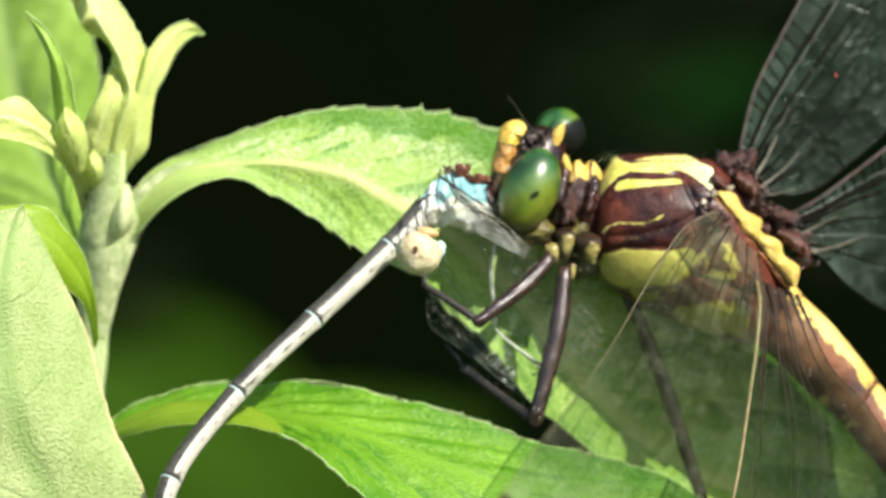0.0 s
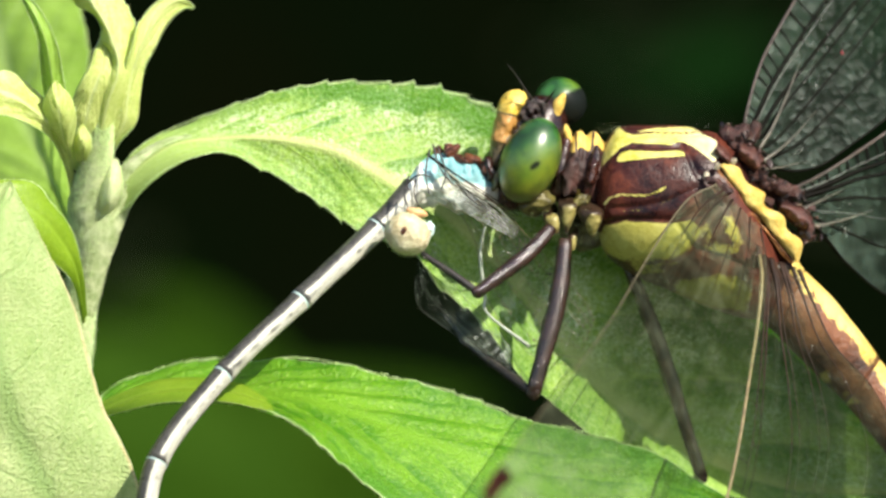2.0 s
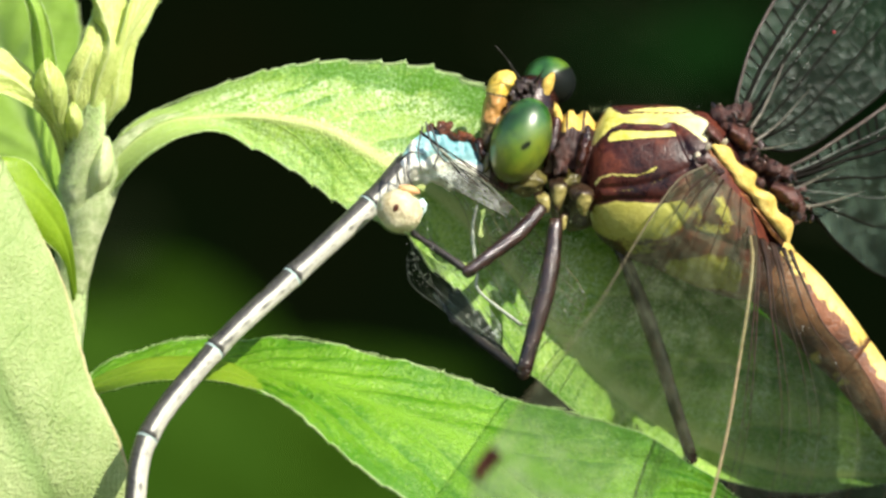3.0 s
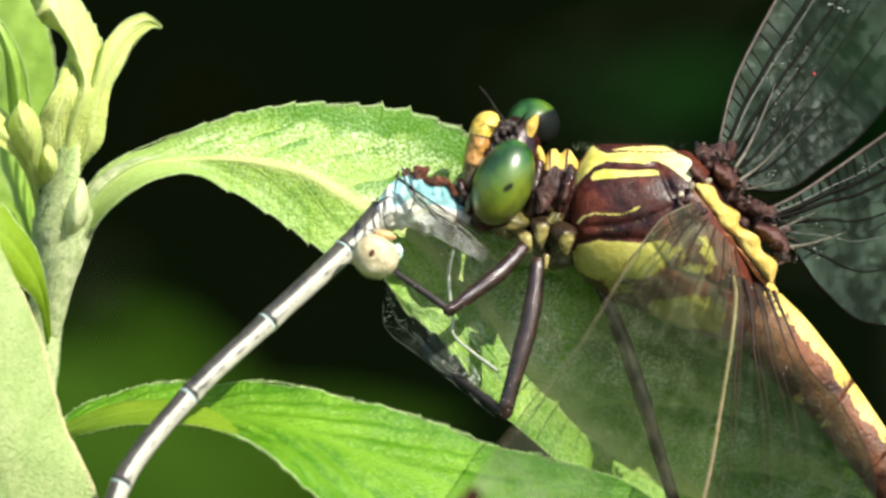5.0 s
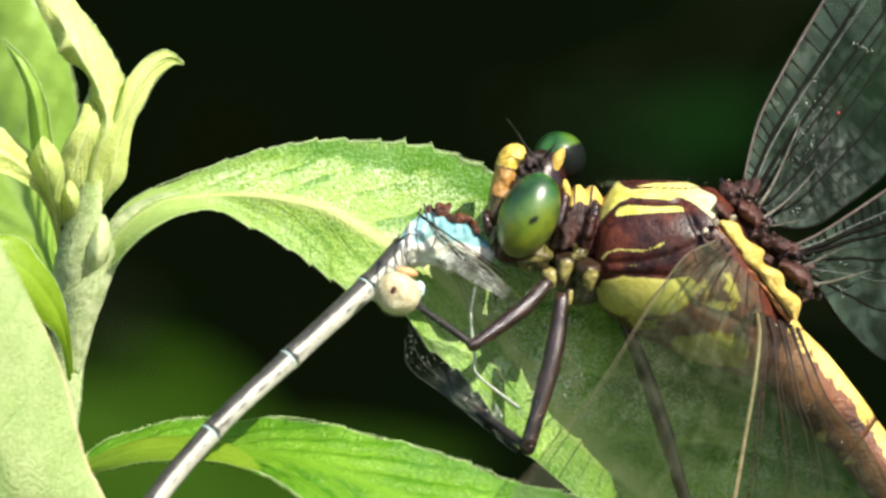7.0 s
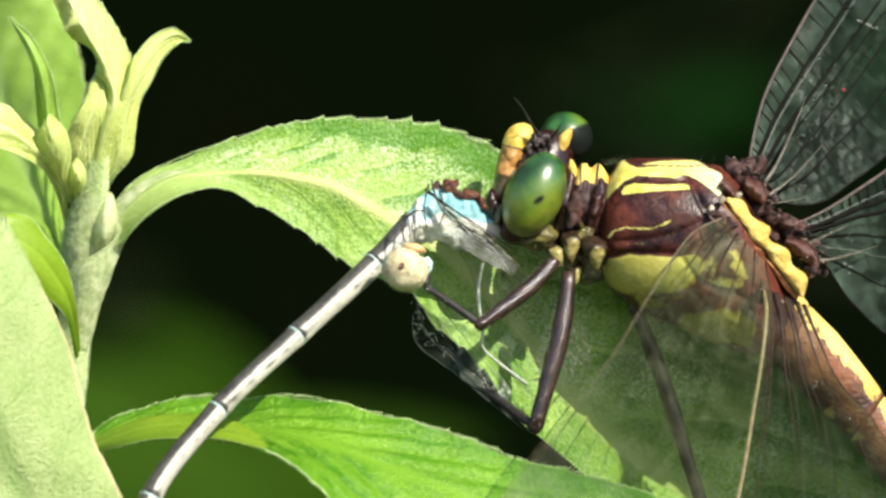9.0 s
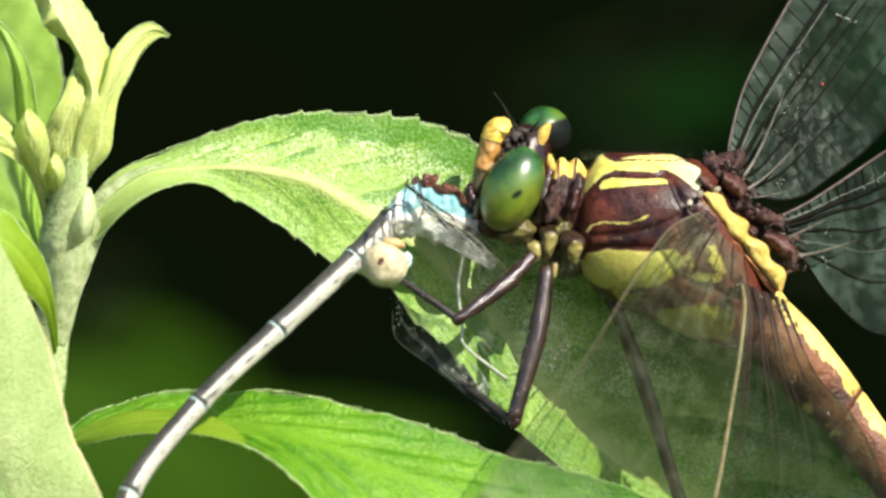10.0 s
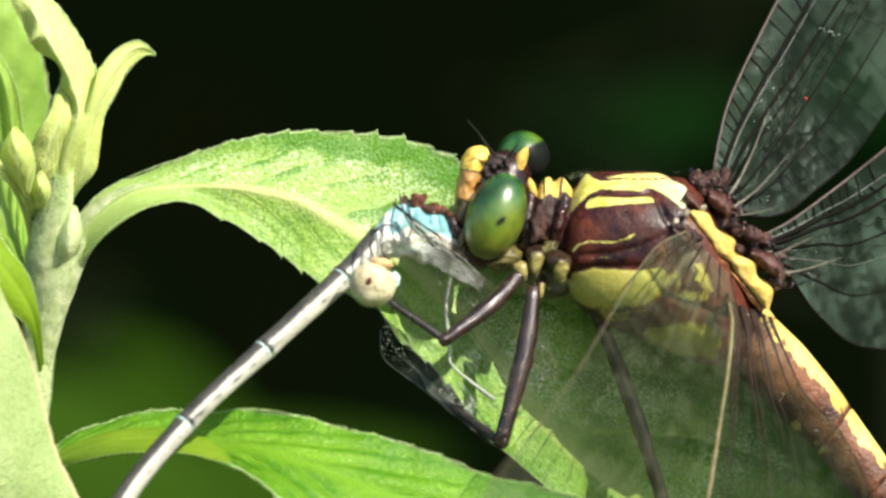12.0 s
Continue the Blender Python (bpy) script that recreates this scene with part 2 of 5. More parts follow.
M_LEAF = leaf_material("leaf_green", (0.070, 0.225, 0.002), (0.38, 0.56, 0.09), (0.40, 0.56, 0.11), veins=13.0, slope=0.22, vein_width=0.06, rib_tone=(0.54, 0.62, 0.22), gloss=0.35, stipple=0.6, bands=1.7, stalk=0.34)
M_LEAF_LOW = leaf_material("leaf_deep_green", (0.055, 0.200, 0.002), (0.20, 0.41, 0.018), (0.16, 0.36, 0.015), veins=9.0, slope=0.35, vein_width=0.05, rib_tone=(0.17, 0.36, 0.02), relief=1.8, gloss=0.35, stipple=0.4, bands=1.3)
M_LEAF_UNDER = leaf_material("leaf_underside_yellow_green", (0.15, 0.27, 0.010), (0.25, 0.38, 0.026), (0.24, 0.38, 0.03), veins=3.0, vein_width=0.03, relief=0.5, gloss=0.3, stipple=0.15)
M_LEAF_PALE = leaf_material("leaf_pale_underside", (0.27, 0.39, 0.12), (0.48, 0.58, 0.26), (0.25, 0.38, 0.12), veins=5.0, slope=0.3, vein_width=0.04, relief=2.4, gloss=0.3, rim_tone=(0.72, 0.56, 0.34), net=0.4)
M_SHOOT = leaf_material("shoot_pale_green", (0.50, 0.61, 0.13), (0.78, 0.83, 0.34), (0.53, 0.63, 0.18), veins=6.0, slope=0.5, relief=1.2, vein_width=0.06, through_light=0.42, stipple=0.6, rib_tone=(0.62, 0.70, 0.30))
M_BRACT = leaf_material("bract_pale", (0.50, 0.58, 0.26), (0.74, 0.79, 0.50), (0.6, 0.68, 0.36), veins=4.0, relief=1.2, through_light=0.35, stipple=0.6)
M_LEAF_BACK = leaf_material("leaf_light_green", (0.29, 0.52, 0.05), (0.43, 0.66, 0.12), (0.46, 0.67, 0.18), veins=6.0, relief=0.6, through_light=0.55)
M_STEM = plain("stem_downy_green", (0.25, 0.35, 0.11), (0.66, 0.72, 0.42), 1900.0, 0.6, 1.0, 2.2e-4)
M_HAIR = plain("plant_hair", (0.66, 0.84, 0.38), (0.84, 0.94, 0.60), 3000.0, 0.5, through_light=0.5)
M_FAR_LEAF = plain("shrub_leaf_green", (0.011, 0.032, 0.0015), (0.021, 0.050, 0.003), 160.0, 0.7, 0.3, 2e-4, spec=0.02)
# Dark cool copy of the leaf colour; the far shrub's shade is in it.
M_FAR_LEAF_COOL_SHADE = plain("shrub_leaf_cool_shade_green", (0.004, 0.023, 0.004), (0.009, 0.037, 0.007), 160.0, 0.7, 0.3, 2e-4, spec=0.02)
M_TWIG = plain("twig_brown", (0.006, 0.008, 0.003), (0.015, 0.020, 0.007), 300.0, 0.9, spec=0.1)
M_EYE = eye_material()
M_THORAX = marked("thorax_shell", (0.007, 0.003, 0.004), (0.110, 0.028, 0.014), (0.34, 0.32, 0.045), (0.60, 0.56, 0.20), 0.42, 0.42, third=(0.185, 0.175, 0.028), middle=(0.042, 0.011, 0.008), spec=0.20)
M_ABDOMEN = marked("abdomen_shell", (0.020, 0.007, 0.003), (0.19, 0.068, 0.026), (0.44, 0.28, 0.035), (0.74, 0.58, 0.17), 0.45, 1.0)
M_FACE = marked("face_shell", (0.05, 0.035, 0.015), (0.16, 0.12, 0.05), (0.52, 0.33, 0.03), (0.76, 0.58, 0.13), 0.42, 0.8, third=(0.30, 0.155, 0.04))
M_LEMON = plain("shell_lemon", (0.44, 0.27, 0.03), (0.76, 0.62, 0.18), 1700.0, 0.55, 1.0, 1.2e-4)
M_VEIN_DULL = plain("wing_vein_dull", (0.05, 0.04, 0.02), (0.12, 0.10, 0.055), 2500.0, 0.6)
M_VEIN_GREY = plain("wing_vein_grey", (0.03, 0.034, 0.029), (0.09, 0.10, 0.08), 2500.0, 0.5)
M_FLECK = plain("dust_white", (0.4, 0.4, 0.36), (0.7, 0.7, 0.64), 2500.0, 0.6)
# In the hinge browns the dust value paints small cream glints.
M_HINGE = plain("hinge_brown", (0.007, 0.004, 0.004), (0.085, 0.030, 0.020), 2000.0, 0.33, 0.9, 1.1e-4, dust=0.10)
M_KNUCKLE = knuckle_material()
M_STRUT = plain("wing_strut_tan", (0.022, 0.018, 0.012), (0.11, 0.10, 0.07), 1800.0, 0.4, 0.5, 5e-5)
M_COSTA = plain("wing_edge_brown", (0.014, 0.008, 0.006), (0.075, 0.050, 0.036), 1800.0, 0.45, 0.5, 5e-5)
M_HINGE_RED = plain("hinge_red_brown", (0.016, 0.007, 0.006), (0.115, 0.040, 0.026), 1500.0, 0.34, 0.8, 8e-5, dust=0.05)
# Dim clear_tone paints the leaf's shade into the near wings; root_tone leaves it out.
M_WING_NEAR = membrane("near_wing_skin", (0.25, 0.28, 0.17), 0.072, 0.003, speck=0.9, streak=0.5, mottle=2.0, tip=1.9, clear_tone=(0.60, 0.70, 0.55), root_tone=(0.90, 0.91, 0.80))
M_WING_NEAR_HIND = membrane("near_hind_wing_skin", (0.22, 0.25, 0.17), 0.040, 0.004, speck=1.0, streak=0.5, mottle=2.2, tip=0.35, clear_tone=(0.52, 0.62, 0.49), root_tone=(0.78, 0.80, 0.70))
M_YELLOW = plain("shell_yellow", (0.38, 0.24, 0.03), (0.74, 0.54, 0.11), 2200.0, 0.45, 0.9, 9e-5)
M_TAN_SHADE = plain("shadow_margin_tan", (0.07, 0.020, 0.006), (0.34, 0.14, 0.03), 2600.0, 0.45)
M_OLIVE = plain("shell_olive", (0.010, 0.008, 0.004), (0.16, 0.14, 0.035), 1700.0, 0.33, 0.6, 6e-5)
M_DARK = plain("shell_dark_brown", (0.006, 0.0035, 0.003), (0.042, 0.012, 0.007), 1500.0, 0.25, 0.35, 4e-5)
M_LEG = plain("leg_dark_brown", (0.004, 0.003, 0.0025), (0.040, 0.017, 0.012), 1900.0, 0.20, 0.5, 6e-5, spec=0.8, dust=0.06)
M_BLACK = plain("bristle_black", (0.008, 0.007, 0.006), (0.02, 0.016, 0.013), 2500.0, 0.5, dust=0.35)
M_VEIN = plain("wing_vein_dark", (0.002, 0.002, 0.0015), (0.006, 0.005, 0.003), 2500.0, 0.6, spec=0.05)
M_VEIN_BROWN = plain("wing_vein_brown", (0.009, 0.005, 0.003), (0.036, 0.018, 0.010), 2500.0, 0.5, spec=0.2)
M_WING_FOLDED = membrane("folded_wing_skin", (0.66, 0.69, 0.64), 0.09, 0.02, 0.3, speck=0.9)
M_VEIN_PALE = plain("wing_vein_tan", (0.12, 0.09, 0.045), (0.26, 0.21, 0.11), 2500.0, 0.4)
M_WING = membrane("wing_skin", (0.13, 0.20, 0.15), 0.078, 0.0028, 0.36, speck=0.55, cells=2200.0, mottle=3.0, band=0.06, streak=0.15)
M_WING_REAR = membrane("hind_wing_skin", (0.13, 0.20, 0.15), 0.145, 0.0034, 0.36, speck=0.55, mottle=3.2, cells=2200.0, streak=0.15)
M_WING_TORN = membrane("torn_wing_skin", (0.30, 0.38, 0.31), 0.045, 0.012, 0.3, speck=1.0, tip=0.5)
M_WING_DIM = membrane("dim_torn_wing_skin", (0.16, 0.20, 0.15), 0.055, 0.008, 0.3, speck=0.8)
M_COXA = marked("hip_shell", (0.008, 0.005, 0.003), (0.042, 0.022, 0.011), (0.12, 0.10, 0.028), (0.30, 0.26, 0.085), 0.38, 0.5)
M_BREAST = plain("breast_dark_olive", (0.016, 0.016, 0.006), (0.14, 0.13, 0.042), 1500.0, 0.45, 0.7, 1e-4)
M_RED = plain("mite_red", (0.10, 0.010, 0.012), (0.34, 0.05, 0.05), 3000.0, 0.2)
M_NECK = marked("neck_shell", (0.005, 0.003, 0.003), (0.050, 0.018, 0.014), (0.46, 0.28, 0.04), (0.72, 0.54, 0.13), 0.46, 0.8, spec=0.35)
# The dust value paints grey glints on the black knobs.
M_BROW = plain("brow_black", (0.005, 0.004, 0.004), (0.045, 0.028, 0.024), 2600.0, 0.25, 0.7, 8e-5, dust=0.18)
M_FIBRE = plain("torn_fibre_white", (0.24, 0.28, 0.22), (0.60, 0.64, 0.52), 2600.0, 0.5, through_light=0.3)
M_GREY = plain("shell_pale_grey", (0.10, 0.08, 0.05), (0.42, 0.38, 0.26), 2600.0, 0.4, 0.6, 6e-5)
M_DAMSEL = marked("damselfly_abdomen_shell", (0.19, 0.188, 0.150), (0.47, 0.47, 0.395), (0.010, 0.010, 0.010), (0.065, 0.062, 0.052), 0.40, 0.9, streak=True, middle=(0.36, 0.358, 0.295))
M_RING = plain("segment_ring_pale", (0.32, 0.46, 0.42), (0.54, 0.68, 0.64), 2500.0, 0.5)
M_BLUE = marked("damselfly_thorax_blue", (0.40, 0.39, 0.32), (0.74, 0.74, 0.66), (0.10, 0.27, 0.285), (0.28, 0.47, 0.48), 0.5)
M_CREAM = plain("cream_flesh", (0.36, 0.29, 0.14), (0.68, 0.63, 0.44), 1100.0, 0.6, 0.8, 1e-4)
M_CHEWED = plain("chewed_flesh_brown", (0.02, 0.006, 0.003), (0.16, 0.05, 0.02), 3200.0, 0.2, 0.8, 1e-4)
M_ORANGE = plain("flesh_orange", (0.45, 0.22, 0.08), (0.7, 0.42, 0.2), 1800.0, 0.5)


# ---- mesh tools ----
ORIGIN = {}


def thing(name, base, label, category, group=""):
    ob = new(name)
    ob.empty_display_size = 0.005
    ob.location = base
    ORIGIN[ob] = Vector(base)
    return tagged(ob, label, category, group)


def part(name, bm, material, parent=None, label="", origin=None):
    """Links bm, drawn in world places, as one mesh under parent."""
    start = Vector(origin) if origin is not None else (ORIGIN[parent] if parent else Vector())
    bmesh.ops.translate(bm, verts=bm.verts, vec=-start)
    me = bpy.data.meshes.new(name)
    bm.to_mesh(me)
    bm.free()
    me.materials.append(material)
    me.shade_smooth()
    ob = new(name, me)
    ORIGIN[ob] = start
    if parent:
        ob.parent = parent
        ob.location = start - ORIGIN[parent]
    else:
        ob.location = start
    return tagged(ob, label)


def curve(points, n):
    """n points evenly along a smooth line through the given ones (Catmull-Rom); works for any length of tuple."""
    p = np.array([tuple(q) for q in points], float)
    p = np.vstack([2 * p[0] - p[1], p, 2 * p[-1] - p[-2]])
    out = []
    for s in np.linspace(0, len(points) - 1 - 1e-9, n):
        i, f = int(s), s - int(s)
        a, b, c, d = p[i:i + 4]
        out.append(0.5 * (2 * b + (c - a) * f + (2 * a - 5 * b + 4 * c - d) * f * f + (3 * b - a - 3 * c + d) * f ** 3))
    return out


def steps(points, n):
    """As curve(), for places given as at() takes them."""
    return [at(*q) for q in curve(points, n)]


def grid(rows, closed=False, caps=False, bm=None, values=None):
    """A skin over rows of places, with the length and width as its map. values: name -> f(length, width, place)."""
    bm = bm or bmesh.new()
    uv = bm.loops.layers.uv.verify()
    layers = {k: bm.verts.layers.float.get(k) or bm.verts.layers.float.new(k) for k in (values or {})}
    nr, nc = len(rows), len(rows[0])
    vs = []
    for i, r in enumerate(rows):
        line = []
        for j, p in enumerate(r):
            v = bm.verts.new(p)
            for k, f in (values or {}).items():
                v[layers[k]] = f(i / (nr - 1), j / (nc if closed else nc - 1), v.co)
            line.append(v)
        vs.append(line)
    for i in range(nr - 1):
        for j in range(nc if closed else nc - 1):
            k = (j + 1) % nc
            f = bm.faces.new((vs[i][j], vs[i][k], vs[i + 1][k], vs[i + 1][j]))
            span = nc if closed else nc - 1
            for loop, (a, b) in zip(f.loops, ((i, j), (i, j + 1), (i + 1, j + 1), (i + 1, j))):
                loop[uv].uv = (a / (nr - 1), b / span)
    if caps and closed:
        bm.faces.new(vs[0][::-1])
        bm.faces.new(vs[-1])
    return bm


def tube(points, radii, sides=8, bm=None, caps=True, flat=1.0, values=None, lumps=0.0):
    """A round limb along places, with a radius (metres) at each."""
    pts = [Vector(p) for p in points]
    if isinstance(radii, (int, float)):
        radii = [radii] * len(pts)
    if len(radii) != len(pts):
        radii = np.interp(np.linspace(0, 1, len(pts)), np.linspace(0, 1, len(radii)), radii)
    rows, up = [], None
    for i, p in enumerate(pts):
        d = (pts[min(i + 1, len(pts) - 1)] - pts[max(i - 1, 0)]).normalized()
        if up is None:
            up = Vector((0, -1, 0))
            if abs(d.dot(up)) > 0.9:
                up = Vector((1, 0, 0))
        up = (up - d * up.dot(d)).normalized()
        side = d.cross(up)
        ring = []
        for k in range(sides):
            a = 2 * math.pi * k / sides
            r = radii[i] * (1 + lumps * noise.noise(Vector((math.cos(a) * 1.2, math.sin(a) * 1.2, 0)) + p * 1800))
            ring.append(p + (up * math.cos(a) * flat + side * math.sin(a)) * r)
        rows.append(ring)
    return grid(rows, True, caps, bm, values)


def blob(centre, radii, turn=(0, 0, 0), bm=None, rings=14, sides=20, rough=0.0, values=None, freq=1500.0):
    """An uneven egg. radii in metres along its own axes; turn in degrees."""
    m = pose(*centre, *turn)
    rows = []
    for i in range(rings + 1):
        th = math.pi * (0.004 + 0.992 * i / rings)
        ring = []
        for j in range(sides):
            a = 2 * math.pi * j / sides
            n = Vector((math.sin(th) * math.cos(a), math.sin(th) * math.sin(a), math.cos(th)))
            p = Vector([n[k] * radii[k] for k in range(3)])
            if rough:
                q = (m @ p) * freq
                p *= 1 + rough * (noise.noise(q) + 0.35 * noise.noise(q * 2.3) + 0.12 * noise.noise(q * 5.1))
            ring.append(m @ p)
        rows.append(ring)
    return grid(rows, True, True, bm, values)


def bristles(bm, spots, length, width):
    """Thin three-sided hairs. spots: (place, way)."""
    for p, way in spots:
        way = way.normalized()
        side = way.cross(Vector((0.3, 1, 0.2))).normalized() * width
        other = way.cross(side).normalized() * width
        tip = bm.verts.new(p + way * length * random.uniform(0.6, 1.2))
        base = [bm.verts.new(p + o) for o in (side, -0.5 * side + other, -0.5 * side - other)]
        for i in range(3):
            bm.faces.new((base[i], base[(i + 1) % 3], tip))
    return bm


# ---- the plant ----
def leaf(parent, material, left, middle, right, label, n=150, across=12, teeth=(0, 0.0), bulge=0.0, hair=0, ripple=0.0, quilt=(0, 0.35, 0.0), bare=-0.2, fringe=3.0):
    """A leaf between its two margins and its midrib, each a line of places; teeth: count, size in steps;
    quilt: side veins, their slope and the height by which the flesh swells between them."""
    L, Mi, R = (steps(c, n) for c in (left, middle, right))
    count, size = teeth
    veins, slope, swell = quilt
    rows, edge = [], []
    for i in range(n):
        t = i / (n - 1)
        l, m, r = L[i], Mi[i], R[i]
        nor = (r - l).cross(Mi[min(i + 1, n - 1)] - Mi[max(i - 1, 0)]).normalized()
        if nor.y > 0:
            nor = -nor
        cut = [0.0, 0.0]
        if count:
            for k in (0, 1):
                x = t * count + 0.5 * noise.noise(Vector((t * count * 0.4, 3 + 7 * k, size)))
                big = 0.45 + 0.9 * abs(noise.noise(Vector((math.floor(x) * 1.7 + 0.3, k * 5.0, 2.0))))
                ph = x % 1.0
                cut[k] = big * size * STEP * (ph ** 2.2 if ph < 0.88 else (1 - ph) / 0.12) * min(1, max(0, (t - bare) * 5), t * 5, (1 - t) * 6)
        l2, r2 = l + (l - m).normalized() * cut[0], r + (r - m).normalized() * cut[1]
        row = []
        for j in range(2 * across + 1):
            v = j / across - 1
            w = abs(v)
            p = m.lerp(l2 if v < 0 else r2, w)
            high = bulge * math.sin(math.pi * w) + ripple * w * noise.noise(p * 420)
            if veins:
                run = (t - slope * w ** 1.3) * veins + (0.5 if v < 0 else 0.0) * 0.3
                high += swell * (0.5 + 0.5 * math.cos(2 * math.pi * run)) * min(1, w * 4) * (1 - w ** 4)
                high += swell * 0.4 * noise.noise(p * 1500) * min(1, w * 5)
            row.append(p + nor * (high * STEP))
        rows.append(row)
        edge += [(l2, l2 - m), (r2, r2 - m)]
    ob = part("leaf", grid(rows), material, parent, label)
    if hair:
        bm, spots = bmesh.new(), []
        for p, w in edge:
            for _ in range(3 * hair):
                q = Vector((random.gauss(0, 1), random.gauss(0, 1), random.gauss(0, 1)))
                spots.append((p + w.normalized() * random.uniform(-2, 0.0) * STEP, w.normalized() + 0.7 * q))
        tagged(part("edge_hairs", bristles(bm, spots, fringe * STEP, 1.0 * STEP), M_HAIR, ob), kind="stuff")
    return ob


def build_plant():
    root = Vector((at(60, 441).x, 0.004, 0.0))
    plant = thing("plant", root, "leafy green plant with downy stem and toothed leaves", "plant")
    line = [root, root + Vector((0.004, 0.001, 0.25)), root + Vector((0.0, 0.0, 0.55)), at(60, 1500, 3), at(88, 900, 3), at(112, 700, 3),
            at(120, 600, 3), at(136, 490, 2.5), at(138, 430, 2.0), at(150, 350, 1.1), at(161, 290, 0.7), at(173, 220, 0.8), at(180, 150, 1.4)]
    stem = part("stem", tube([Vector(p) for p in curve(line, 90)], [0.0022, 0.0018, 0.0014, 0.0010, 26 * STEP, 26 * STEP, 27 * STEP, 33 * STEP, 38 * STEP, 27 * STEP, 18 * STEP, 12 * STEP, 6 * STEP], 20, lumps=0.05), M_STEM, plant, "downy pale green stem")
    spots = []
    girth = np.interp(np.linspace(0, 12, 400), range(13), (80, 70, 55, 40, 26, 26, 27, 33, 38, 27, 18, 12, 6))
    for p, g in list(zip(curve(line, 400), girth))[150:]:
        p = Vector(p)
        for _ in range(44):
            a = random.uniform(0, 2 * math.pi)
            w = Vector((math.cos(a), math.sin(a), random.uniform(-0.3, 0.6)))
            spots.append((p + Vector((math.cos(a), math.sin(a), 0)) * g * STEP, w))
    tagged(part("stem_hairs", bristles(bmesh.new(), spots, 7 * STEP, 0.7 * STEP), M_HAIR, stem), kind="stuff")

    # the arching leaf on which the insects sit, bent down towards its tip
    leaf(plant, M_LEAF,
         [(150, 500, 3.4), (170, 462, 2.6), (204, 432, 1.2), (264, 374, 0), (330, 344, 0), (385, 338, 0.7), (440, 363, 1.2), (523, 412, 1.3), (578, 452, 1.4), (622, 480, 1.2), (712, 516, 1.2), (756, 574, 1.15), (818, 627, 1.2), (864, 683, 1.3), (912, 750, 2.0), (1044, 852, 3.4), (1180, 925, 6.2), (1400, 985, 8), (1640, 960, 7)],
         [(146, 490, 3.4), (162, 440, 2.2), (190, 402, 1.5), (240, 350, 1.2), (300, 318, 1.2), (385, 312, 1.4), (455, 314, 1.4), (523, 324, 1.4), (578, 338, 1.5), (633, 369, 1.6), (705, 410, 2), (770, 450, 2.2), (840, 515, 2.7), (915, 600, 3.2), (1000, 715, 3.8), (1090, 805, 4.9), (1200, 880, 7), (1400, 950, 8.4), (1644, 958, 7)],
         [(142, 480, 3.4), (152, 420, 2.8), (184, 374, 2.1), (232, 322, 2), (300, 288, 2), (385, 258, 2.0), (470, 232, 2.2), (540, 219, 2.3), (590, 216, 2.4), (672, 218, 2.6), (740, 226, 2.8), (800, 240, 3.0), (870, 270, 3.2), (960, 330, 3.4), (1080, 410, 3.9), (1220, 500, 4.3), (1380, 610, 4.8), (1530, 770, 5.2), (1648, 956, 5.8)],
         "arching light green toothed leaf, bent over at its tip", n=420, across=26, teeth=(24, 14), bulge=-6, hair=1, ripple=10, quilt=(13, 0.22, 0.9), bare=0.2, fringe=4.5)
    stalk = part("petiole", tube(steps([(126, 625, 3), (138, 542, 2.5), (156, 480, 2.2), (187, 416, 2.1), (240, 352, 1.9), (300, 322, 1.8), (385, 316, 1.9), (470, 318, 2)], 40), [20 * STEP, 31 * STEP, 35 * STEP, 30 * STEP, 22 * STEP, 15 * STEP, 9 * STEP, 4 * STEP], 16, lumps=0.08), M_STEM, plant, "downy leaf stalk")
    spots = []
    way = [(126, 625, 3), (138, 542, 2.5), (156, 480, 2.2), (187, 416, 2.1), (240, 352, 1.9), (300, 322, 1.8), (385, 316, 1.9)]
    for p, g in zip(steps(way, 260), np.interp(np.linspace(0, 6, 260), range(7), (20, 31, 35, 30, 22, 15, 9))):
        for _ in range(34):
            a = random.uniform(0, 2 * math.pi)
            w = Vector((0.75 * math.cos(a), math.sin(a), 0.75 * math.cos(a) + random.uniform(-0.4, 0.4)))
            spots.append((p + w.normalized() * g * 0.98 * STEP, w))
    tagged(part("stalk_hairs", bristles(bmesh.new(), spots, 6 * STEP, 0.55 * STEP), M_HAIR, stalk), kind="stuff")
    # the lower leaf
    leaf(plant, M_LEAF_LOW,
         [(150, 776, 2), (192, 744, 2), (247, 728, 1.8), (308, 711, 1.4), (374, 706, 1), (432, 716, 0), (489, 706, -0.8), (560, 713, -1.6), (650, 736, -2.2), (750, 761, -2.6), (840, 791, -2.8), (925, 825, -2.8), (1045, 850, -2.2), (1170, 898, -1), (1330, 1010, 1)],
         [(152, 790, 1), (200, 772, 0.4), (255, 762, -0.2), (320, 757, -0.8), (380, 756, -1.4), (430, 764, -2.4), (490, 770, -3.4), (565, 790, -4.2), (660, 825, -4.6), (760, 862, -4.8), (860, 905, -4.8), (960, 950, -4.2), (1080, 1000, -3), (1220, 1030, -1), (1332, 1014, 1)],
         [(156, 806, 0.5), (200, 796, -0.6), (250, 785, -1.6), (310, 780, -2.8), (385, 784, -4), (440, 795, -5.4), (480, 812, -6.4), (523, 840, -7.4), (575, 886, -8), (650, 950, -8), (760, 1020, -7.5), (900, 1070, -6.5), (1050, 1090, -5), (1220, 1075, -2), (1334, 1018, 1)],
         "deep green toothed leaf, gently folded along its midrib", n=360, across=24, teeth=(24, 10), bulge=-8, hair=1, ripple=12, quilt=(9, 0.35, 4.5), fringe=6.5)
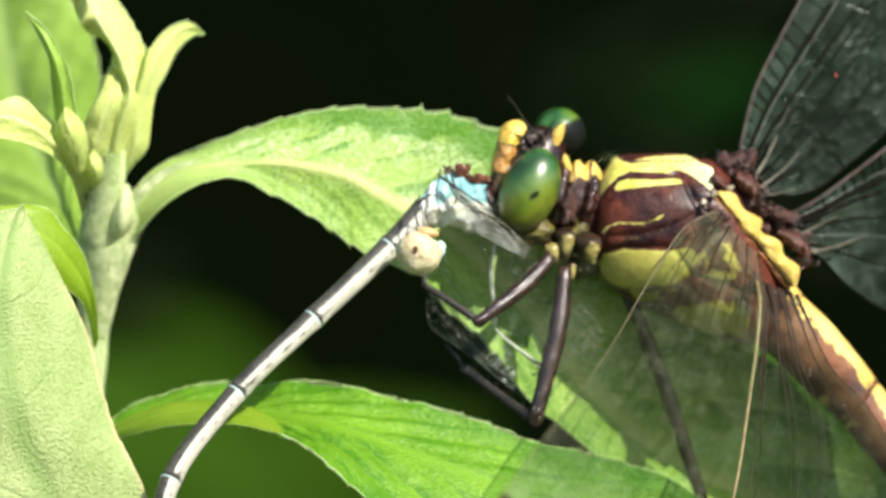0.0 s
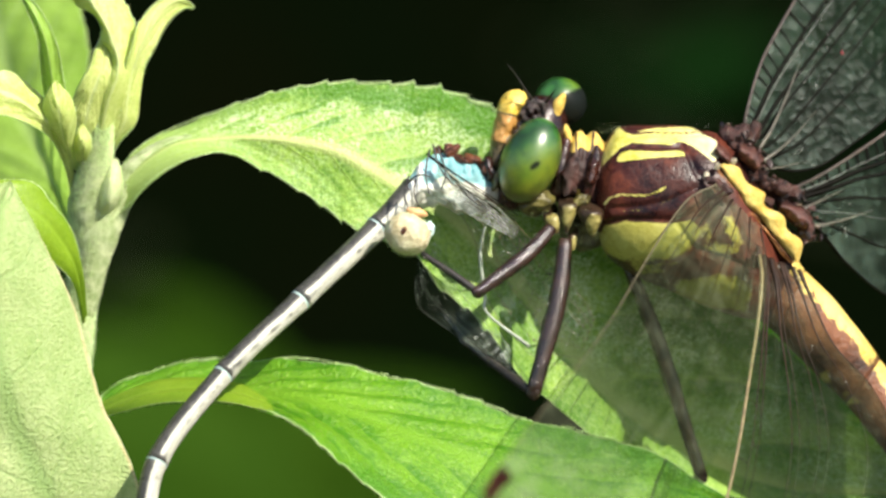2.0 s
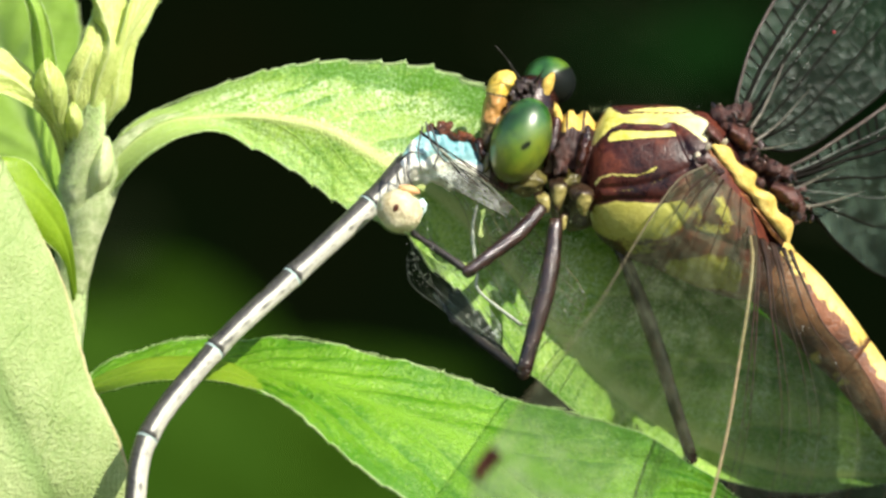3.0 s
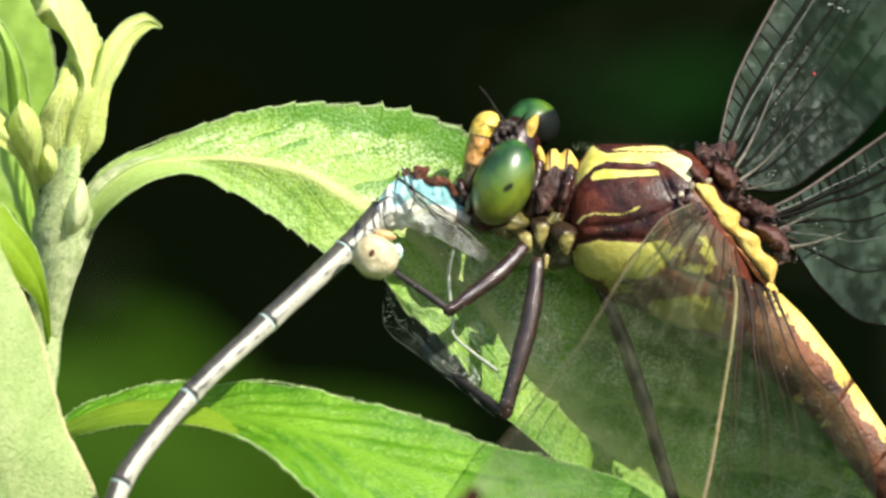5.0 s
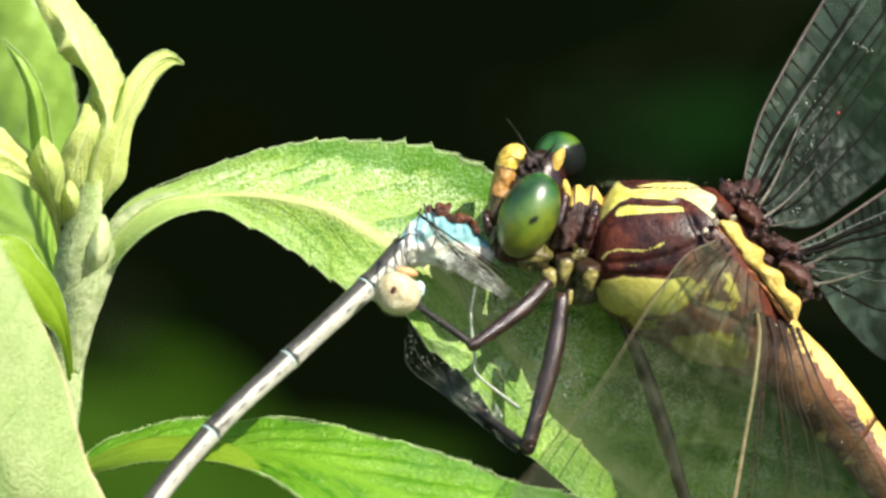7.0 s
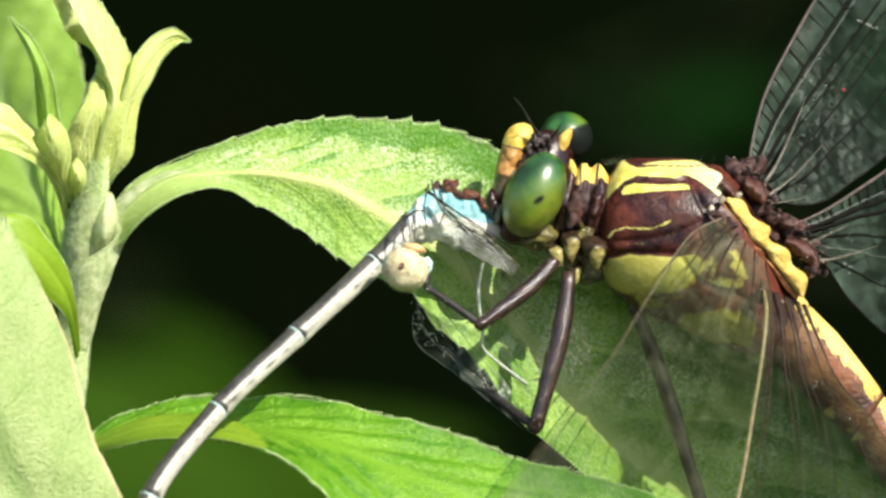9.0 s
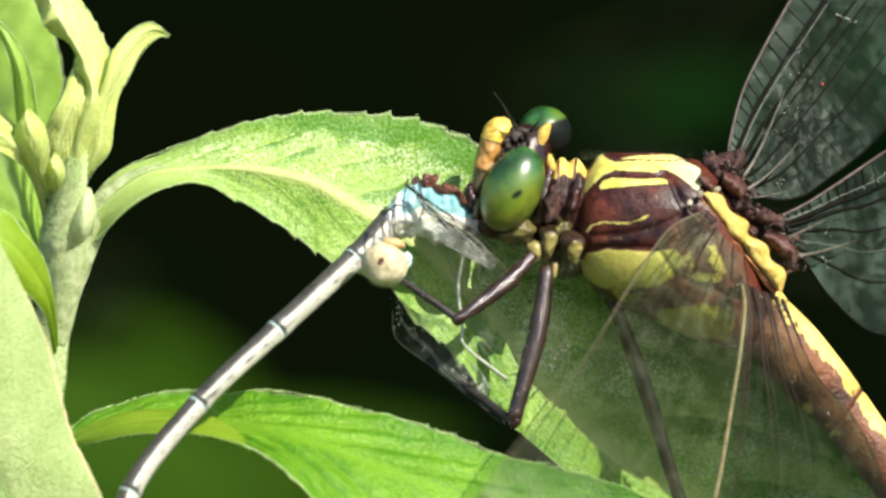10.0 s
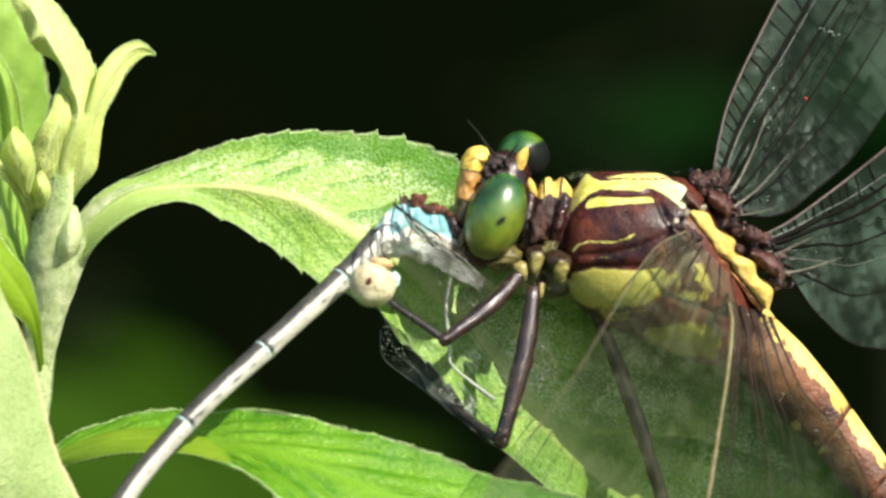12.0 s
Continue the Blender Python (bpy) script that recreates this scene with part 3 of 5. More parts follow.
    # the near half of its base, turned over
    leaf(plant, M_LEAF_UNDER,
         [(150, 786, 0.9), (196, 762, 0.5), (250, 744, 0.2), (330, 738, -0.7), (400, 750, -1.9), (446, 778, -3.6)],
         [(152, 796, 0.4), (198, 778, -0.4), (250, 764, -1.3), (326, 758, -2.4), (396, 768, -3.4), (452, 788, -4.8)],
         [(156, 808, -0.1), (200, 798, -1.2), (250, 787, -2.2), (312, 781, -3.4), (388, 785, -4.6), (462, 800, -6.0)],
         "yellow-green underside of the turned-over leaf base", n=90, across=10, bulge=7, ripple=3)
    # the large pale leaf close by
    leaf(plant, M_LEAF_PALE,
         [(190, 1240, -1), (60, 1180, -6), (-160, 1050, -9), (-270, 900, -10), (-280, 750, -10), (-230, 600, -10), (-140, 480, -9), (-60, 405, -8), (-8, 386, -7)],
         [(196, 1240, -1), (150, 1120, -4), (80, 980, -7), (20, 860, -8), (-20, 740, -9), (-40, 620, -9), (-40, 520, -9), (-25, 440, -8), (-6, 386, -7)],
         [(202, 1238, -1), (232, 1120, -3), (236, 1000, -5), (204, 885, -6), (160, 795, -6), (138, 725, -6), (112, 625, -6), (60, 505, -6.5), (-2, 388, -7)],
         "broad pale green leaf showing its underside", n=140, across=14, teeth=(13, 4), bulge=4, hair=1, ripple=4, quilt=(6, 0.3, 3))
    # the leaf behind the shoot
    leaf(plant, M_LEAF_BACK,
         [(110, 500, 5), (60, 440, 10), (-60, 400, 15), (-180, 330, 18), (-260, 180, 20), (-260, 20, 20), (-160, -150, 20), (-20, -260, 20)],
         [(116, 500, 5), (86, 425, 10), (55, 340, 14), (10, 240, 17), (-20, 130, 18), (-40, 20, 19), (-40, -100, 19), (-16, -262, 20)],
         [(122, 500, 5), (104, 410, 10), (100, 330, 13), (128, 240, 15), (138, 150, 16), (120, 66, 17), (90, -10, 18), (-12, -264, 20)],
         "light green leaf behind the shoot tip", n=140, across=14, teeth=(14, 8), bulge=8, hair=1, ripple=8, quilt=(8, 0.35, 6))
    # leaf low on the stem, half hidden
    leaf(plant, M_LEAF_UNDER,
         [(122, 640, 1), (106, 570, -2), (70, 530, -3.5), (20, 490, -4.5), (-60, 440, -5), (-140, 400, -5)],
         [(124, 630, 1), (112, 545, -2), (84, 490, -3.4), (38, 440, -4.4), (-50, 400, -5), (-140, 396, -5)],
         [(128, 620, 1.2), (122, 540, -1.4), (106, 476, -2.6), (72, 428, -3.4), (22, 384, -4.2), (-140, 392, -5)],
         "small yellow-green leaf folded beside the stem", n=90, across=8, bulge=6, hair=2)
    # young leaves of the shoot tip
    leaf(plant, M_SHOOT,
         [(160, 350, 2), (172, 318, 1.0), (182, 275, 0.5), (190, 225, 0), (202, 185, -0.3), (214, 150, -0.5), (228, 106, 0), (258, 71, 1), (296, 55, 2), (327, 76, 2.5)],
         [(168, 350, 1.9), (182, 318, 0.9), (202, 280, 0.4), (208, 232, 0.2), (217, 190, 0.1), (230, 155, 0.2), (246, 120, 0.6), (270, 84, 1.4), (301, 64, 2), (327, 78, 2.5)],
         [(174, 348, 2), (194, 316, 1.4), (221, 284, 1.2), (226, 240, 1), (232, 205, 1), (242, 176, 1.1), (257, 150, 1.2), (279, 108, 1.8), (307, 82, 2.3), (326, 81, 2.5)],
         "young pale leaf curling outward at its tip", n=130, across=10, bulge=-4, hair=1, ripple=8, quilt=(6, 0.5, 3), teeth=(6, 4))
    leaf(plant, M_SHOOT,
         [(140, 345, 2), (143, 300, 0.8), (150, 245, 0.4), (162, 200, 0.4), (172, 165, 1.2), (160, 136, 0.2), (160, 110, 1.2), (146, 88, 0.2), (122, 75, 1.1), (106, 58, 0.1), (98, 36, 0.8), (78, -5, 0.4), (20, -110, 2)],
         [(154, 348, 1.6), (160, 300, 0.3), (172, 245, -0.3), (188, 205, -0.6), (190, 172, -0.6), (180, 140, -0.5), (170, 114, -0.5), (154, 86, -0.4), (140, 62, -0.3), (126, 36, -0.2), (112, 8, 0), (90, -30, 0.4), (22, -112, 2)],
         [(166, 345, 2), (180, 300, 0.9), (198, 250, 0.3), (214, 195, 0.3), (226, 152, 0.5), (223, 114, 0.6), (212, 88, 0.6), (199, 61, 0.7), (186, 39, 0.7), (170, 14, 0.8), (150, -10, 0.9), (116, -48, 1.2), (24, -114, 2)],
         "young pale leaf standing folded, with a crinkled inner margin", n=200, across=16, bulge=4, hair=1, teeth=(13, 7), ripple=20, quilt=(11, 0.5, 2))
    leaf(plant, M_LEAF_BACK,
         [(74, 290, -0.4), (60, 250, -1.3), (54, 205, -2.0), (46, 132, -3), (26, 76, -3), (4, 38, -3)],
         [(84, 290, -0.8), (78, 250, -1.6), (72, 205, -2.3), (60, 132, -3.2), (36, 78, -3.2), (5, 36, -3)],
         [(96, 288, -0.4), (98, 250, -1.2), (94, 208, -1.8), (80, 136, -2.8), (50, 76, -3), (8, 35, -3)],
         "narrow young leaf with a shaded back", n=90, across=8, bulge=-6, hair=1, quilt=(5, 0.5, 3))
    leaf(plant, M_SHOOT,
         [(110, 430, 2.6), (90, 352, 0.5), (64, 305, -1.5), (10, 275, -2.5), (-40, 262, -3), (-100, 240, -3)],
         [(114, 425, 2.4), (96, 345, 0.3), (68, 285, -1.8), (14, 240, -2.6), (-40, 222, -3), (-100, 236, -3)],
         [(118, 420, 2.6), (102, 335, 0.5), (74, 262, -1), (30, 212, -1.5), (-20, 188, -2), (-100, 232, -3)],
         "young leaf spreading sideways from the shoot", n=80, across=8, bulge=-6, hair=1, quilt=(5, 0.5, 4))
    leaf(plant, M_SHOOT,
         [(112, 330, 1.8), (104, 285, 0.6), (106, 250, 0.2), (122, 212, -0.2), (140, 180, -0.2), (150, 150, 0.2), (164, 122, 0.8)],
         [(132, 340, 1.4), (130, 290, 0.2), (140, 245, -0.2), (152, 210, -0.4), (162, 180, -0.3), (166, 155, 0.1), (167, 122, 0.8)],
         [(160, 345, 1.8), (166, 295, 0.6), (176, 245, 0.2), (186, 205, 0), (184, 176, 0.2), (178, 155, 0.4), (170, 122, 0.8)],
         "small ribbed leaf folded at the heart of the shoot", n=130, across=14, bulge=3, hair=1, ripple=12, quilt=(10, 0.9, 4.5))
    leaf(plant, M_SHOOT,
         [(104, 362, 1.8), (74, 318, 0), (56, 280, -1.5), (56, 245, -2), (72, 212, -2)],
         [(110, 364, 1.6), (94, 314, -0.9), (86, 275, -2.3), (82, 242, -2.7), (78, 208, -2)],
         [(118, 362, 1.8), (114, 312, 0), (115, 275, -1.2), (107, 240, -1.8), (84, 212, -2)],
         "pale rounded leaf bud in the shoot", n=80, across=10, bulge=4, hair=1, ripple=10, quilt=(4, 0.5, 3))
    leaf(plant, M_SHOOT,
         [(118, 362, 1.8), (109, 325, 0.2), (111, 302, 0), (123, 285, 0.4)],
         [(126, 364, 1.4), (125, 325, -0.5), (124, 302, -0.6), (125, 284, 0.4)],
         [(138, 362, 1.8), (142, 325, 0.2), (139, 304, 0), (127, 285, 0.4)],
         "small rounded leaf bud", n=50, across=9, bulge=4, hair=1, ripple=6, quilt=(4, 0.5, 3))
    leaf(plant, M_BRACT,
         [(146, 458, 2.4), (150, 428, 1.4), (156, 396, 1.0), (168, 368, 1.0), (181, 350, 1.2)],
         [(160, 460, 1.9), (170, 428, 0.6), (176, 396, 0.3), (181, 368, 0.5), (185, 348, 1.2)],
         [(176, 456, 2.4), (191, 426, 1.3), (197, 396, 0.9), (194, 368, 1.0), (188, 350, 1.2)],
         "small pale bract in the leaf axil", n=60, across=9, bulge=5, hair=2, ripple=8)
    return plant


build_plant()


# ---- the dragonfly ----
def plan(p):
    """The steps to the right and down at which a place lies on the working plane."""
    k = STEP * (1 + p.y / REACH)
    return p.x / k + 784, 441 - (p.z - HEIGHT) / k


def near_line(u, v, line):
    best = 1e9
    for (a, b), (c, d) in zip(line, line[1:]):
        w = ((u - a) * (c - a) + (v - b) * (d - b)) / ((c - a) ** 2 + (d - b) ** 2)
        w = min(1, max(0, w))
        best = min(best, math.hypot(u - a - w * (c - a), v - b - w * (d - b)))
    return best


def in_patch(u, v, poly):
    """Steps inside (positive) or outside (negative) of an outline."""
    hit = False
    for (a, b), (c, d) in zip(poly, poly[1:] + poly[:1]):
        if (b > v) != (d > v) and u < (c - a) * (v - b) / (d - b) + a:
            hit = not hit
    d = near_line(u, v, poly + poly[:1])
    return d if hit else -d


def soft(x, width=4.0):
    return min(1.0, max(0.0, 0.5 + x / (2 * width)))


THORAX_YELLOW = [
    [(1053, 364), (1059, 338), (1070, 314), (1086, 286), (1098, 297), (1112, 303), (1150, 300), (1215, 302), (1232, 299), (1262, 314), (1268, 338), (1258, 354), (1242, 340), (1226, 328), (1212, 320), (1198, 315), (1180, 321), (1150, 319), (1112, 317), (1092, 325), (1072, 344)],
    [(1084, 347), (1090, 336), (1106, 330), (1150, 333), (1195, 331), (1204, 334), (1206, 341), (1150, 344), (1110, 348), (1088, 351)],
    [(1120, 297), (1150, 291), (1215, 289), (1231, 297), (1200, 299), (1150, 297)],
    [(1052, 476), (1062, 462), (1090, 456), (1190, 458), (1222, 450), (1232, 478), (1206, 506), (1172, 524), (1120, 528), (1075, 518), (1058, 502)],
    ]
THORAX_OLIVE = [
    [(1226, 470), (1262, 440), (1290, 446), (1322, 500), (1300, 520), (1236, 516)], [(1070, 515), (1150, 528), (1200, 520), (1190, 556), (1120, 556)],
    [(1180, 570), (1240, 548), (1300, 552), (1330, 580), (1315, 626), (1190, 610)]]
THORAX_LINE = [(1062, 426), (1072, 415), (1092, 409), (1115, 411), (1140, 411), (1158, 404), (1173, 395)]
THORAX_FAINT = [(1092, 440), (1130, 436), (1160, 428), (1186, 415)]


def thorax_mark(l, w, p):
    u, v = plan(p)
    m = max(soft(in_patch(u, v, q)) for q in THORAX_YELLOW[:-1])
    m = max(m, soft(in_patch(u, v, THORAX_YELLOW[-1]) + 8 * noise.noise(p * 1200), 5 if v < 480 else 14))
    m = max(m, 0.62 * soft(in_patch(u, v, THORAX_OLIVE[-1]) + 9 * noise.noise(p * 1500), 9), max(soft(in_patch(u, v, q), 8) for q in THORAX_OLIVE) * (0.47 + 0.34 * noise.noise(p * 1300) + 0.14 * noise.noise(p * 4000)))
    m = max(m, 0.85 * soft(2.0 + 1.6 * noise.noise(p * 2500) - near_line(u, v, THORAX_LINE), 2.2))
    return max(m, 0.5 * soft(2.2 + 1.5 * noise.noise(p * 2500) - near_line(u, v, THORAX_FAINT), 2.5))


def loft(rows, n, sides, rough=0.0, freq=2200.0):
    """A body skin. rows: top (right, down), bottom (right, down), depth of the middle (mm), half depth (steps)."""
    out = []
    for a, b, c, d, m, h in curve(rows, n):
        top, low = at(a, b, m), at(c, d, m)
        mid, half = (top + low) / 2, (top - low) / 2
        ring = [half * math.cos(2 * math.pi * j / sides) - Vector((0, h * STEP, 0)) * math.sin(2 * math.pi * j / sides) for j in range(sides)]
        if rough:
            ring = [p * (1 + rough * (noise.noise((mid + p) * freq) + 0.5 * noise.noise((mid + p) * freq * 2.6))) for p in ring]
        out.append([mid + p for p in ring])
    return out


SUTURES = [[(1050, 366), (1074, 342), (1092, 327), (1112, 320), (1150, 323), (1182, 325), (1200, 321), (1214, 338), (1226, 368), (1238, 392), (1232, 440), (1190, 456), (1100, 454), (1046, 462)],
           [(1060, 436), (1130, 430), (1180, 420), (1232, 396)], [(1232, 372), (1290, 440), (1320, 520)], [(1190, 458), (1220, 505), (1180, 560)], [(1220, 505), (1330, 545)],
           [(1112, 303), (1150, 300), (1215, 301), (1236, 299)], [(1072, 430), (1064, 446)]]


def groove(rows, seams=SUTURES):
    """Sinks the seams between the plates of the thorax and swells the plates a little."""
    out = []
    for r in rows:
        mid = sum(r, Vector()) / len(r)
        line = []
        for p in r:
            u, v = plan(p)
            d = min(near_line(u, v, q) for q in seams)
            k = 1 - 0.036 * math.exp(-(d / 5) ** 2) + 0.02 * (1 - math.exp(-(d / 22) ** 2)) + 0.006 * noise.noise(p * 2200)
            line.append(mid + (p - mid) * k)
        out.append(line)
    return out


def wing(name, parent, lead, trail, ribs, cells, label, costa_mat, costa_r=4.0, vein_r=1.3, stigma=None, skin=None, pale=(), flecks=0, tone=None, slim=1.0, root=None):
    """A wing: clear skin with folds, its long veins at the given shares of the width (some of them pale),
    and a net of cross veins, bold along the leading edge."""
    n = 60
    A, B = steps(lead, n), steps(trail, n)

    def place(t, w):
        x = min(max(t, 0.0), 0.99999) * (n - 1)
        i = int(x)
        a, b = A[i].lerp(A[i + 1], x - i), B[i].lerp(B[i + 1], x - i)
        fold = 0.003 * (a - b).length * math.sin(w * 40) * (1 - w)
        return a.lerp(b, w) + Vector((0, fold, 0))

    def rib(k, t):
        w = ribs[k] if k < len(ribs) else 1.0
        return min(1, w + (0.0 if w < 0.25 or w == 1 else 0.10 * t * math.sin(w * 7)))

    ob = part(name, grid([[place(i / (n - 1), j / 30) for j in range(31)] for i in range(n)]), skin or M_WING, parent, label, origin=at(*root) if root else None)
    dark = bmesh.new()
    r = vein_r * STEP
    for k in range(1, len(ribs) + 1):
        bold = 1.25 if k < 4 else 0.8
        bold *= 0.42 if k in pale else 1
        line = bmesh.new() if k in pale else dark
        tube([place(t, rib(k, t)) for t in np.linspace(0, 1, 50)], [q * r * bold for q in (2.4, 1.5 * slim, 1.2 * slim ** 2, 1.0 * slim ** 3, 0.8 * slim ** 3, 0.6 * slim ** 3)], 5, line)
        if k in pale:
            part("long_vein", line, M_VEIN_GREY, ob, "pale grey long vein")
    for k in range(len(ribs)):
        wide = (ribs[k + 1] if k + 1 < len(ribs) else 1.0) - ribs[k]
        lanes = 1 if wide < 0.12 or k == 0 else 2
        m = cells if k < 3 else int(cells * 1.25)
        thick = (1.15 if k < 2 else 0.36) * r
        for lane in range(lanes):
            for i in range(m):
                t = (i + 0.3 + 0.5 * (lane % 2) + random.uniform(-0.2, 0.2)) / m
                w0, w1 = (rib(k, t) + (rib(k + 1, t) - rib(k, t)) * q / lanes for q in (lane, lane + 1))
                if k > 2 and random.random() < 0.22:
                    continue
                tube([place(t, w0), place(t + random.uniform(0.1, 0.5) / m, w1)], thick * (slim ** 3 if t > 0.13 else 1) * random.uniform(0.7, 1.2), 4, dark, False)
            if lane and k < 5:
                tube([place(t, rib(k, t) + (rib(k + 1, t) - rib(k, t)) * (lane / lanes + 0.13 * math.sin(t * m * 5 + k))) for t in np.linspace(0.06, 0.98, 2 * m)], thick * slim ** 3, 4, dark)
    part("venation", dark, tone or M_VEIN, ob, "fine dark net of wing veins")
    if flecks:
        bm = bmesh.new()
        spots = [(random.uniform(0.03, 0.5), random.uniform(0.05, 0.95)) for _ in range(9)]
        for i in range(flecks):
            t, w = random.choice(spots)
            p = place(max(0.01, t + random.gauss(0, 0.02)), min(1, max(0.01, w + random.gauss(0, 0.07)))) + Vector((0, -2 * STEP, 0))
            if random.random() < 0.35:
                d = Vector((random.gauss(0, 1), 0, random.gauss(0, 1))).normalized() * random.uniform(2, 5) * STEP
                tube([p - d, p, p + d], 0.2 * STEP, 4, bm)
            else:
                blob(p, (random.uniform(0.4, 1.2) * STEP,) * 3, bm=bm, rings=4, sides=6)
        tagged(part("dust_flecks", bm, M_FLECK, ob, "pale flecks of dust"), kind="stuff")
    part("costa", tube([place(t, 0) for t in np.linspace(0, 1, 50)], [costa_r * STEP, costa_r * (0.5 + 0.5 * slim) * STEP, costa_r * (0.3 + 0.3 * slim) * STEP], 8), costa_mat, ob, "stiff leading edge vein")
    if stigma:
        bm = grid([[place(t, w) + Vector((0, -3 * STEP, 0)) for w in np.linspace(0.005, ribs[1], 4)] for t in np.linspace(*stigma, 8)])
        part("pterostigma", bm, M_DARK, ob, "dark brown wing spot")
    return ob


def leg(parent, name, joints, radii, label, spines=14):
    """A leg of three pieces with spines. joints: hip, knee, ankle, claw."""
    hip, knee, ankle, claw = (at(*j) for j in joints)
    r0, r1, r2 = (r * STEP for r in radii)
    bow = (knee - hip).cross(Vector((0, 1, 0))).normalized() * r0 * 0.5
    pts = [hip, hip.lerp(knee, 0.33) + bow, hip.lerp(knee, 0.7) + bow * 0.6, knee]
    femur = part("leg", tube([Vector(p) for p in curve(pts, 16)], [r0 * 0.75, r0, r0 * 1.05, r0 * 0.9, r0 * 0.8], 16, lumps=0.18), M_LEG, parent, label)
    blobs = blob(knee, (r0 * 0.84,) * 3, rings=12, sides=16, rough=0.25)
    part("knee", blobs, M_LEG, femur)
    part("shin", tube([Vector(p) for p in curve([knee, knee.lerp(ankle, 0.5) - bow * 0.4, ankle], 12)], [r1 * 1.1, r1, r1 * 0.8], 8, lumps=0.15), M_BLACK, femur)
    part("foot", tube([Vector(p) for p in curve([ankle, ankle.lerp(claw, 0.5) + bow * 0.3, claw], 10)], [r2, r2 * 0.8, r2 * 0.5], 6), M_BLACK, femur)
    bm, spots = bmesh.new(), []
    for a, b, r, k in ((hip, knee, r0, spines * 2), (knee, ankle, r1, spines * 3)):
        for i in range(k):
            t = random.uniform(0.05, 0.98)
            q = Vector((random.gauss(0, 1), random.gauss(0, 0.6), random.gauss(0, 1)))
            w = (q - (b - a).normalized() * q.dot((b - a).normalized())).normalized()
            spots.append((a.lerp(b, t) + w * r * 0.8, w + (b - a).normalized() * 0.5))
    tagged(part("spine", bristles(bm, spots, 15 * STEP, 0.8 * STEP), M_BLACK, femur), kind="stuff")
    tagged(part("leg_hair", bristles(bmesh.new(), spots[::2], 7 * STEP, 0.35 * STEP), M_GREY, femur, "short pale hairs"), kind="stuff")
    dust = bmesh.new()
    for i in range(spines * 11):
        a, b, r = random.choice(((hip, knee, r0), (knee, ankle, r1)))
        q = Vector((random.gauss(0, 1), -abs(random.gauss(0, 1)), random.gauss(0, 1))).normalized()
        blob(a.lerp(b, random.random()) + q * r, (random.uniform(0.25, 0.85) * STEP,) * 3, bm=dust, rings=3, sides=5)
    tagged(part("dust_grains", dust, M_FLECK, femur, "pale grains of dust"), kind="stuff")
    return femur


